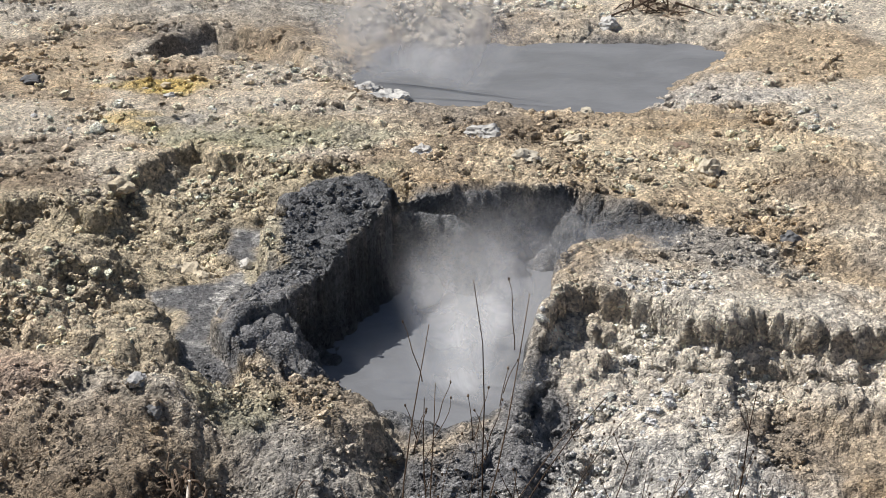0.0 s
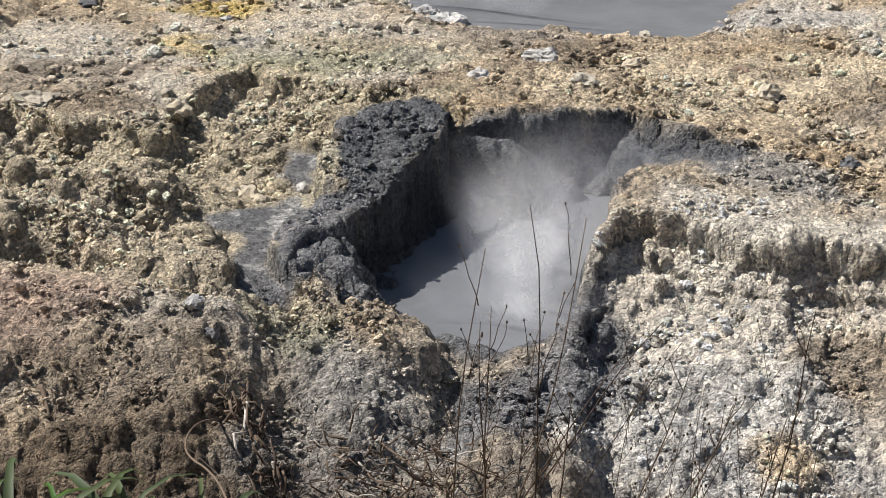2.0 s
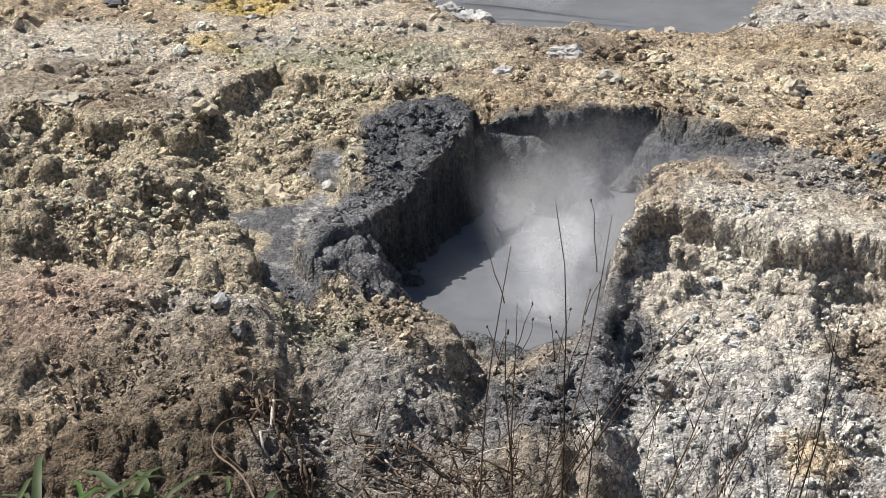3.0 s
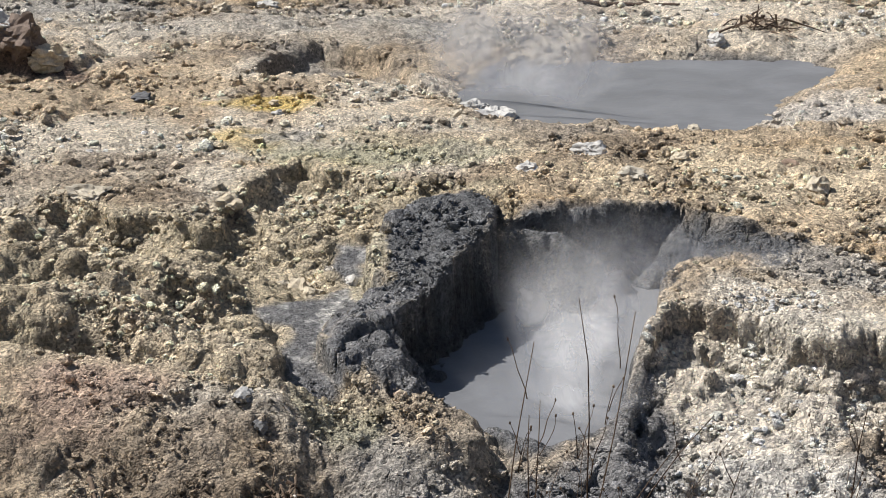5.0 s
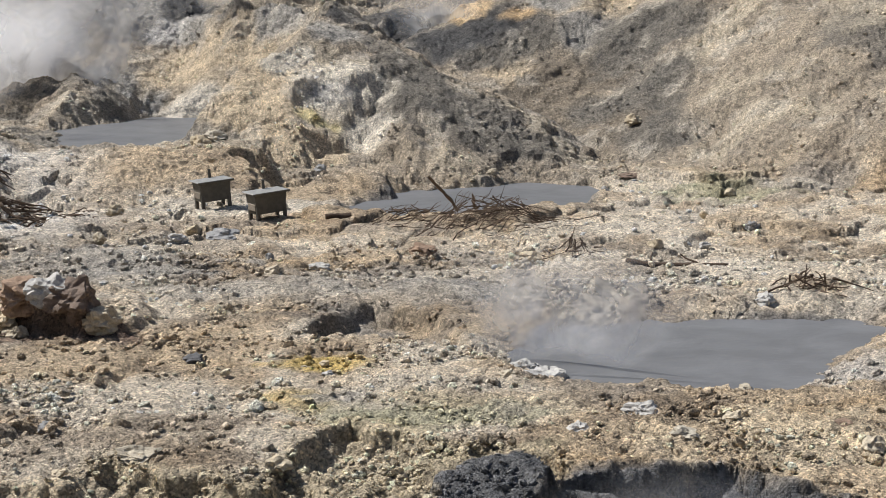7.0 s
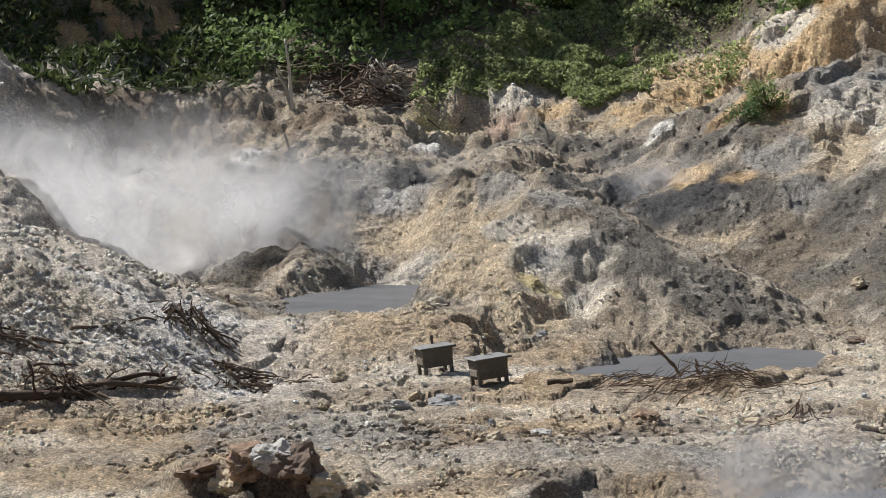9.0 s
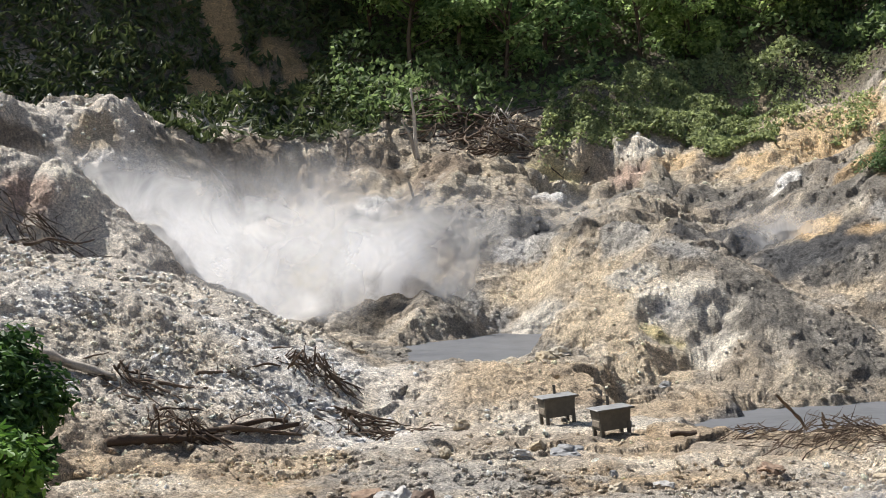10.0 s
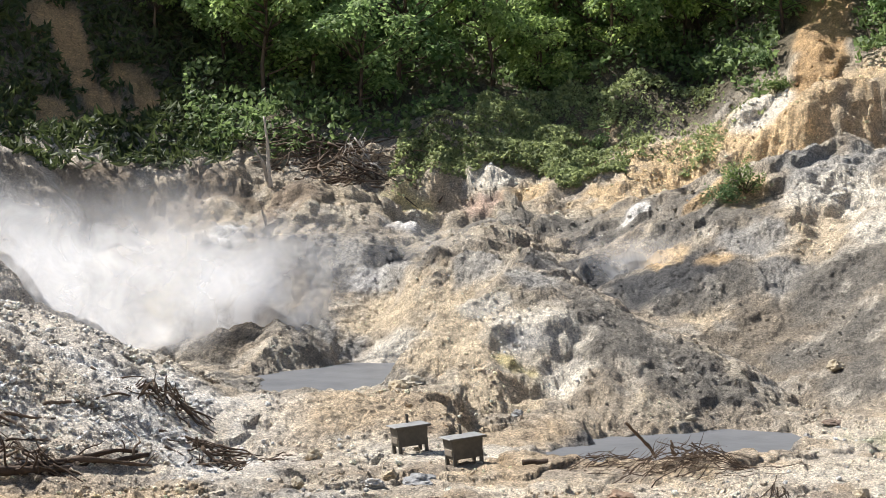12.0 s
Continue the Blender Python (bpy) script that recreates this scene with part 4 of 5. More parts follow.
# ---- stones
def rock_shape(seed, flat=0.7):
    """Vertices and faces of one angular stone about 1 across."""
    bm = bmesh.new()
    bmesh.ops.create_icosphere(bm, subdivisions=1, radius=0.5)
    rnd = random.Random(seed)
    off = Vector((rnd.random() * 50, rnd.random() * 50, rnd.random() * 50))
    cuts = [(Vector((rnd.gauss(0, 1), rnd.gauss(0, 1), rnd.gauss(0, 1))).normalized(), rnd.uniform(0.28, 0.42)) for _ in range(6)]
    for v in bm.verts:
        v.co *= 1 + 0.35 * noise.noise(v.co * 2.5 + off)
        for n, d in cuts:
            over = v.co.dot(n) - d
            if over > 0:
                v.co -= n * over
        v.co.z *= flat
    verts = np.array([v.co for v in bm.verts])
    bm.verts.index_update()
    faces = np.array([[v.index for v in f.verts] for f in bm.faces])
    bm.free()
    return verts, faces


SHAPES = [rock_shape(k) for k in range(9)]


def joined(name, pieces, material, label, category, flat=True):
    """One mesh out of many (verts, faces) arrays of triangles or quads."""
    verts = np.concatenate([p[0] for p in pieces])
    offs = np.cumsum([0] + [len(p[0]) for p in pieces[:-1]])
    faces = np.concatenate([p[1] + o for p, o in zip(pieces, offs)])
    n = faces.shape[1]
    me = bpy.data.meshes.new(name)
    me.vertices.add(len(verts))
    me.vertices.foreach_set("co", verts.astype(np.float32).ravel())
    me.loops.add(faces.size)
    me.loops.foreach_set("vertex_index", faces.astype(np.int32).ravel())
    me.polygons.add(len(faces))
    me.polygons.foreach_set("loop_start", np.arange(0, faces.size, n, dtype=np.int32))
    me.update(calc_edges=True)
    me.polygons.foreach_set("use_smooth", np.full(len(faces), not flat))
    me.materials.append(material)
    return tagged(new(name, me), label, category, kind="stuff")


def spin(rng):
    return np.array(Euler((rng.uniform(-0.5, 0.5), rng.uniform(-0.5, 0.5), rng.uniform(0, 6.28))).to_matrix())


def on_pool(x, y):
    bad = np.zeros(x.shape, bool)
    for pts in (MUD, POOL, POND, FARPOOL):
        bad |= inside(x, y, pts) < 0.1
    return bad


def strew(name, count, az, rr, sizes, tint, label, seed, keep=None, shapes=SHAPES):
    """Loose stones scattered between two bearings and two distances."""
    rng = np.random.default_rng(seed)
    a, r = np.radians(rng.uniform(*az, count)), np.sqrt(rng.uniform(rr[0] ** 2, rr[1] ** 2, count))
    x, y = r * np.sin(a), r * np.cos(a)
    ok = ~on_pool(x, y) & (fbm(x, y, 1.7, 3, seed) > rng.uniform(-0.9, 0.7, count))
    if keep is not None:
        ok &= keep(x, y)
    x, y = x[ok], y[ok]
    z = height(x, y)
    size = sizes[0] * (sizes[1] / sizes[0]) ** (rng.random(len(x)) ** 2.2)
    pieces = []
    for k in range(len(x)):
        v, f = shapes[rng.integers(len(shapes))]
        pieces.append(((v * size[k]) @ spin(rng).T + (x[k], y[k], z[k] + 0.16 * size[k]), f))
    ob = joined(name, pieces, M_EARTH, label, "rubble")
    col, wet = ground_colour(x, y, z)
    col = np.clip(col * (rng.uniform(0.75, 1.7, len(x)) * tint)[:, None], 0.03, 0.8)
    per = np.array([len(p[0]) for p in pieces])
    at = ob.data.attributes.new("tone", "FLOAT_COLOR", "POINT")
    at.data.foreach_set("color", np.repeat(np.concatenate([col, wet[:, None]], 1), per, 0).astype(np.float32).ravel())
    return ob


def dry(x, y):
    return (inside(x, y, PIT) > 0.1) & (inside(x, y, FLOW) > 0.1) & (inside(x, y, BOWL) > 0.2)


strew("gravel", 30000, (-17, 13), (13.5, 24), (0.02, 0.12), 1.1, "pale crumbly stones strewn over the near bank", 401, dry)
strew("gravel", 2500, (-17, 13), (14, 30), (0.03, 0.14), 1.1, "grey pebbles among the pale crumbs", 402, dry)
strew("clods", 9000, (-17, 13), (14.5, 27), (0.05, 0.22), 1.0, "crumbling clods broken from the ledges", 411, dry)
strew("clods", 7000, (-24, 13), (26, 46), (0.07, 0.32), 1.0, "crumbling clods lying about the pools", 412, dry)
strew("clods", 6000, (-18, -3.5), (18.5, 28), (0.04, 0.2), 1.15, "angular clods crumbled from the gully's ledges", 413, lambda x, y: (inside(x, y, GULLY) < 0.1) & dry(x, y) & (inside(x, y, HOOD) > 0.1))
strew("mud_clods", 5000, (-11, 9), (16, 25), (0.02, 0.07), 1.1, "dark mud-crusted clods on the crater walls", 403, lambda x, y: (inside(x, y, PIT) < 0.4) | (inside(x, y, BOWL) < 0.2) | (inside(x, y, HOOD) < 0))
strew("gravel", 22000, (-22, 13), (23, 42), (0.03, 0.2), 1.1, "pale stones strewn over the middle ground", 404, dry)
strew("rubble", 5000, (-32, 12), (40, 62), (0.06, 0.28), 1.35, "pale stones over the field round the boxes", 405)
strew("rubble", 18000, (-36, -16), (46, 68), (0.06, 0.36), 1.1, "ash-grey rubble covering the long ridge", 406, lambda x, y: np.degrees(np.arctan2(x, y)) + 3 * fbm(x, y, 4.0, 2, 77) < -18)
strew("rubble", 14000, (-18, 12), (60, 84), (0.05, 0.2), 1.3, "broken stones on the mound and slopes", 407)
strew("rubble", 9000, (-34, 12), (82, 108), (0.08, 0.36), 1.25, "grey debris below the trees", 408)


def boulder(at, size, material, label, seed, flat=0.7, turn=0.0, group=""):
    bm = bmesh.new()
    bmesh.ops.create_icosphere(bm, subdivisions=4 if size > 0.5 else 3, radius=0.5)
    rnd = random.Random(seed)
    off = Vector((rnd.random() * 50, rnd.random() * 50, rnd.random() * 50))
    cuts = [(Vector((rnd.gauss(0, 1), rnd.gauss(0, 1), rnd.gauss(0, 1))).normalized(), rnd.uniform(0.26, 0.42)) for _ in range(7)]
    for v in bm.verts:
        p = v.co.copy()
        v.co *= 1 + 0.4 * noise.noise(p * 2.2 + off)
        for n, d in cuts:
            over = v.co.dot(n) - d
            if over > 0:
                v.co -= n * over * 0.85
        v.co += p.normalized() * (0.16 * noise.noise(p * 4 + off) + 0.11 * noise.noise(p * 8 + off) + 0.05 * noise.noise(p * 16 + off))
        v.co.z *= flat
        v.co *= size
    me = bpy.data.meshes.new("boulder")
    bm.to_mesh(me)
    bm.free()
    me.materials.append(material)
    ob = new("boulder", me)
    ob.location = (at[0], at[1], hz(at[0], at[1]) + 0.12 * size * flat)
    ob.rotation_euler = (0.1, 0.05, turn)
    return tagged(ob, label, "rock", group)


boulder((0.67, 28.46), 0.55, M_GREY, "pale grey flat-topped stone on the rim", 61, 0.55, 0.3)
boulder((-7.19, 25.66), 0.62, M_STONE, "flat tan slab lying on the terrace", 62, 0.4, 0.1)
boulder((-3.54, 23.20), 0.42, M_STONE, "angular cream rock in the gully", 63, 0.9, 0.2)
boulder((-3.33, 22.96), 0.40, M_STONE, "angular cream rock in the gully", 64, 0.8, 1.2)
boulder((-3.79, 23.25), 0.34, M_STONE, "rounded tan rock in the gully", 65, 0.8, 2.0)
boulder((-2.75, 23.09), 0.22, M_GREY, "small pale stone at the mud's edge", 66, 1.0, 0.5)
boulder((-4.89, 25.41), 0.5, M_STONE, "cream block at the ledge", 67, 0.5, 0.4)
boulder((4.91, 23.54), 0.35, M_DARK, "dark stone on the terrace", 68, 0.6, 0.0)
boulder((4.21, 26.78), 0.36, M_STONE, "tan upright stone on the slope", 69, 1.0, 0.7)

for k, (x, y, size, flat) in enumerate(((-12.45, 34.55, 0.75, 0.8), (-11.95, 34.75, 1.2, 0.6), (-11.35, 34.45, 1.1, 0.7), (-10.75, 34.25, 1.15, 0.8), (-10.15, 34.20, 0.9, 0.7), (-12.0, 34.15, 0.5, 0.7), (-13.2, 34.7, 0.9, 0.5))):
    boulder((x, y), size, (M_STONE, M_RUST, M_GREY, M_RUST, M_STONE, M_STONE, M_RUST)[k], "brown and grey slab broken from the outcrop", 930 + k, flat, 0.7 * k, "slabs of the outcrop")
boulder((-10.74, 48.33), 1.0, M_GREY, "lumpy grey rock on the sand", 73, 0.5, 0.3)
boulder((-11.88, 47.23), 0.8, M_GREY, "lumpy grey rock on the sand", 74, 0.5, 1.3)
boulder((1.04, 61.11), 0.9, M_RUST, "dark flat stone beyond the pond", 75, 0.25, 0.3)


boulder((-1.09, 32.60), 1.0, M_ASH, "pale grey lump of mud crust at the pool's edge", 76, 0.5, 0.4)
boulder((-1.54, 33.40), 0.7, M_ASH, "pale grey lump of mud crust at the pool's edge", 77, 0.5, 1.4)
boulder((2.58, 30.92), 0.35, M_STONE, "cream stone on the pool's rim", 78, 0.7, 0.4)
boulder((-4.78, 45.67), 0.9, M_RUST, "brown rock half buried in sand", 79, 0.4, 0.1)
boulder((3.91, 28.07), 0.4, M_RUST, "small brown rock on the pale slope", 80, 0.5, 0.7)
boulder((1.29, 27.04), 0.5, M_STONE, "crumbly tan clod on the rim", 81, 0.6, 0.2)
boulder((-7.80, 32.28), 0.45, M_DARK, "dark stone in a shallow hollow", 82, 0.4, 0.2)

boulder((-14.19, 63.22), 1.0, M_STONE, "white rock at the far pool's edge", 84, 0.6, 0.5)
boulder((1.18, 68.14), 0.8, M_STONE, "pale rock at the foot of the slope", 85, 0.6, 0.1)
boulder((-3.40, 17.94), 0.26, M_GREY, "mud-splashed grey rock by the stream", 87, 0.8, 0.9)
boulder((-3.16, 17.64), 0.22, M_DARK, "dark mud-splashed rock by the stream", 88, 0.8, 0.2)

STONE_SPOTS = np.random.default_rng(19)
for k in range(70):
    r, a = 24 + 40 * STONE_SPOTS.random() ** 1.3, radians(STONE_SPOTS.uniform(-20, 9))
    x, y = r * math.sin(a), r * math.cos(a)
    if on_pool(np.array([x]), np.array([y]))[0] or min(inside(np.array([x]), np.array([y]), PIT)[0], inside(np.array([x]), np.array([y]), BOWL)[0]) < 0.3:
        continue
    boulder((x, y), (0.12 + 0.3 * STONE_SPOTS.random() ** 2) * (r / 30), M_STONE if k % 3 else M_GREY, "loose weathered stone on the crumbling ground", 900 + k, STONE_SPOTS.uniform(0.5, 0.9), STONE_SPOTS.uniform(0, 6), "loose stones")


# ---- dead wood
def tube(pts, r0, r1, sides=5, jag=0.0):
    """A tapering stick through the points, as arrays."""
    pts = [Vector(p) for p in pts]
    verts, faces = [], []
    n = len(pts)
    for k, p in enumerate(pts):
        d = (pts[min(k + 1, n - 1)] - pts[max(k - 1, 0)]).normalized()
        u = d.cross(Vector((0.3, 0.2, 0.93))).normalized()
        w = d.cross(u)
        r = r0 + (r1 - r0) * k / (n - 1)
        for q in (6.2832 * i / sides for i in range(sides)):
            e = u * math.cos(q) + w * math.sin(q)
            verts.append(tuple(p + e * r * (1 + jag * noise.noise(p * 2.5 / r0 * 0.12 + e * 2.2))))
    for k in range(n - 1):
        for i in range(sides):
            j = (i + 1) % sides
            faces.append((k * sides + i, k * sides + j, (k + 1) * sides + j, (k + 1) * sides + i))
    faces.append(tuple(range(sides))[::-1])
    faces.append(tuple((n - 1) * sides + i for i in range(sides)))
    return verts, faces


def crooked(a, b, rnd, bend=0.12, steps=6):
    a, b = Vector(a), Vector(b)
    ln = (b - a).length
    w1, w2, w3 = (Vector((rnd.gauss(0, 0.5), rnd.gauss(0, 0.5), rnd.gauss(0, 0.5))) * bend * ln for _ in range(3))
    out = []
    for k in range(steps + 1):
        t = k / steps
        out.append(a.lerp(b, t) + w1 * math.sin(3.1416 * t) + w2 * 0.5 * math.sin(6.2832 * t) + w3 * 0.25 * math.sin(9.42 * t))
    return out


def stick(name, a, b, r0, r1, material, rnd, parent=None, label="", bend=0.12, sides=5):
    v, f = tube(crooked(a, b, rnd, bend, 18 if sides > 6 else 6), r0, r1, sides, 0.7 if sides > 6 else 0.0)
    return mesh_object(name, v, f, material, parent, label)


def brush_pile(centre, wide, deep, tall, count, seed, label, material=M_WOOD, thick=0.03):
    """Dry branches heaped on the ground, each one a part."""
    rnd = random.Random(seed)
    cx, cy = centre[0], centre[1]
    base = hz(cx, cy)
    ob = tagged(new("brush_pile"), label, "brush")
    ob.location = (cx, cy, base)
    rows = []
    for k in range(2 * count):
        x, y = rnd.gauss(0, wide * 0.3), rnd.gauss(0, deep * 0.3)
        ln, th = wide * (0.1 + 0.45 * rnd.random() ** 2), rnd.gauss(0.2, 0.9)
        rows.append((x, y, x + math.cos(th) * ln, y + math.sin(th) * ln * 0.5))
    q = np.array(rows)
    ga, gb = height(cx + q[:, 0], cy + q[:, 1]) - base, height(cx + q[:, 2], cy + q[:, 3]) - base
    for (ax, ay, bx, by), za, zb in zip(rows, ga, gb):
        h = max(0.1, 1 - (ax / wide) ** 2 * 4 - (ay / deep) ** 2 * 4)
        up = max(0.1, 1 - (bx / wide) ** 2 * 4)
        stick("branch", (ax, ay, za + rnd.uniform(0, tall) * h), (bx, by, zb + rnd.uniform(0, tall) * up), rnd.uniform(0.4, 1.2) * thick, 0.25 * thick, material, rnd, ob, bend=0.09)
    return ob


def log(a, b, r0, r1, label, seed, material=M_WOOD, twigs=3):
    rnd = random.Random(seed)
    ob = tagged(new("fallen_log"), label, "log")
    za, zb = (p[2] if len(p) > 2 else hz(p[0], p[1]) + 0.8 * r0 for p in (a, b))
    ob.location = (a[0], a[1], za)
    end = Vector((b[0] - a[0], b[1] - a[1], zb - za))
    stick("trunk", (0, 0, 0), end, r0, r1, material, rnd, ob, bend=0.05, sides=9)
    for k in range(twigs):
        p = end * rnd.uniform(0.2, 0.95)
        q = p + Vector((rnd.gauss(0, 0.5), rnd.gauss(0, 0.3), rnd.uniform(0.1, 0.7))) * end.length * 0.22
        stick("branch", p, q, r1 * 0.6, r1 * 0.2, material, rnd, ob, bend=0.2)
    return ob


brush_pile((-3.37, 49.21), 3.6, 2.2, 0.9, 100, 501, "heap of dry broken branches beside the pond", thick=0.018)
brush_pile((-5.91, 50.55), 2.2, 1.2, 0.5, 30, 502, "low tangle of dark dead twigs at the pond", thick=0.02)
log((-4.40, 52.20, 0.10), (-5.17, 51.24, 1.23), 0.06, 0.035, "dead branch leaning out of the pond", 503, twigs=1)
log((-3.79, 51.91, 0.20), (-3.83, 50.86, 0.76), 0.07, 0.03, "short dead stub standing by the pond", 504, twigs=0)
log((-8.05, 49.87), (-7.35, 50.20), 0.09, 0.07, "short grey log on the bank", 505, twigs=0)
log((-21.49, 44.44), (-19.24, 48.20), 0.11, 0.05, "splintered dark branch beside the fallen trunk", 530, twigs=5)
log((-20.45, 46.01), (-18.67, 47.86), 0.10, 0.04, "splintered dark branch beside the fallen trunk", 531, twigs=4)
log((-22.42, 48.86), (-20.74, 52.10), 0.06, 0.03, "thin dead branch lying on the rubble", 532, twigs=3)
log((-32.32, 55.01), (-33.03, 62.65), 0.08, 0.03, "dark fallen branch along the ridge top", 533, twigs=5)
brush_pile((-35.12, 61.04), 4.0, 1.5, 1.0, 40, 534, "dark brush caught on the ridge top")
log((-22.44, 42.90), (-18.92, 48.29), 0.15, 0.07, "long fallen trunk lying on the rubble", 506, twigs=6)
log((-26.15, 45.57), (-24.00, 46.55), 0.17, 0.09, "bleached fallen trunk with broken roots", 507, M_PALEWOOD, 2)
brush_pile((-23.83, 46.74), 2.6, 1.5, 0.6, 24, 508, "dark torn roots of the fallen trunk", thick=0.05)
log((-23.62, 47.05), (-21.73, 48.13), 0.07, 0.03, "grey dead branch on the slope", 509, twigs=2)
brush_pile((-20.14, 52.79), 2.3, 1.6, 0.9, 45, 510, "tangle of dark dead branches on the rise", thick=0.05)
brush_pile((-17.66, 50.81), 3.0, 1.4, 0.45, 40, 511, "scattered dry brush on pale ground", thick=0.05)
brush_pile((-21.53, 45.28), 2.6, 1.2, 0.7, 25, 512, "spiky dead twigs by the fallen trunk", thick=0.05)
log((0.59, 43.50), (3.10, 43.09), 0.09, 0.06, "thin weathered log half sunk in sand", 513, twigs=2)
brush_pile((4.71, 40.12), 1.8, 1.2, 0.6, 24, 514, "dark driftwood by the pool's inlet")
brush_pile((-0.78, 45.01), 1.0, 0.8, 0.7, 16, 515, "small dark stump with roots")
log((3.88, 37.36), (4.39, 37.59), 0.03, 0.02, "twig lying on the mud", 516, twigs=1)
for k, (a, b) in enumerate((((-29.48, 94.82, 8.97), (-29.68, 94.45, 13.02)), ((-26.79, 85.87, 5.78), (-27.17, 85.75, 7.73)), ((-29.48, 94.82, 8.97), (-30.17, 94.29, 11.25)))):
    log(a, b, 0.13, 0.05, "bare bleached dead trunk standing among the trees", 520 + k, M_PALEWOOD, 2)
brush_pile((-25.54, 98.7), 3.0, 1.6, 1.8, 26, 525, "bleached root ball of a toppled tree", M_PALEWOOD, 0.06)
brush_pile((-29.42, 100.40), 6.5, 3.0, 1.5, 60, 526, "landslide tangle of broken trunks and branches", M_WOOD, 0.08)
brush_pile((-26.09, 98.25), 6.0, 3.0, 1.5, 60, 527, "landslide tangle of broken trunks and branches", M_WOOD, 0.08)


# ---- the two boxes
def box_metal():
    m = Nodes("dull_painted_steel")
    co = m.coords()
    c = m.ramp(m.noise(co, 6.0, 6.0, 0.7), [(0.3, (0.055, 0.05, 0.04)), (0.7, (0.095, 0.085, 0.068))])
    return m.finish(c, 0.55, m.bump(m.noise(co, 30.0, 4.0), 0.2, 0.01), 0.0, 0.4)


def lid_metal():
    m = Nodes("weathered_lid")
    c = m.ramp(m.noise(m.coords(), 5.0, 6.0, 0.7), [(0.3, (0.20, 0.20, 0.20)), (0.7, (0.34, 0.34, 0.33))])
    return m.finish(c, 0.45, None, 0.3, 0.5)


M_BOX, M_LID = box_metal(), lid_metal()


def slab(size, at, bevel=0.012, taper=1.0):
    bm = bmesh.new()
    bmesh.ops.create_cube(bm, size=1.0)
    for v in bm.verts:
        s = taper if v.co.z < 0 else 1.0
        v.co = Vector((v.co.x * size[0] * s, v.co.y * size[1] * s, v.co.z * size[2])) + Vector(at)
    bmesh.ops.bevel(bm, geom=bm.edges[:], offset=bevel, segments=1, affect="EDGES")
    return bm


def steel_box():
    ob = tagged(new("steel_box"), "dark brown lidded box on four short legs", "box", "lidded boxes on the sand")
    part("body", slab((1.02, 0.66, 0.60), (0, 0, 0.50), 0.012, 0.9), M_BOX, ob)
    part("end_panel", slab((0.03, 0.5, 0.2), (-0.487, 0, 0.40)), wood_material("worn_board", (0.22, 0.19, 0.15), (0.30, 0.26, 0.21)), ob, "pale worn board")
    lid = part("lid", slab((1.18, 0.84, 0.035), (0, 0, 0.82)), M_LID, ob, "sun-bleached grey lid")
    part("rim", slab((1.19, 0.03, 0.07), (0, -0.42, 0.805)), M_BOX, lid)
    for sx in (-1, 1):
        for sy in (-1, 1):
            part("leg", slab((0.1, 0.1, 0.46), (sx * 0.43, sy * 0.27, 0.18), 0.008), M_BOX, ob)
    pipe = bmesh.new()
    bmesh.ops.create_cone(pipe, cap_ends=True, segments=10, radius1=0.045, radius2=0.045, depth=0.5, matrix=Matrix.Translation((0.1, 0.36, 0.86)))
    part("pipe", pipe, M_BOX, ob, "thin vent pipe")
    return ob


box = steel_box()
p1, p2 = (-11.93, 52.29), (-9.81, 50.10)
box.matrix_basis = pose(p1[0], p1[1], hz(*p1) + 0.02, 0, -4, 34)
copy_thing(box, pose(p2[0], p2[1], hz(*p2) + 0.02, 0, -4, 36))


# ---- plants
def leaf_quads(centres, normals, sizes, rng, long=1.6):
    """Folded two-quad leaves as vertex and face arrays."""
    n = len(centres)
    t = rng.normal(size=(n, 3))
    t -= (t * normals).sum(1, keepdims=True) * normals
    t /= np.linalg.norm(t, axis=1, keepdims=True) + 1e-9
    b = np.cross(normals, t)
    s = sizes[:, None]
    tip, tail = centres + t * s * long * 0.5, centres - t * s * long * 0.5
    le = centres + b * s * 0.5 - normals * s * 0.15
    ri = centres - b * s * 0.5 - normals * s * 0.15
    verts = np.stack([tail, le, tip, ri], 1).reshape(-1, 3)
    faces = np.arange(4 * n).reshape(n, 4)[:, [0, 1, 2, 0, 2, 3]].reshape(-1, 3)
    return verts, faces


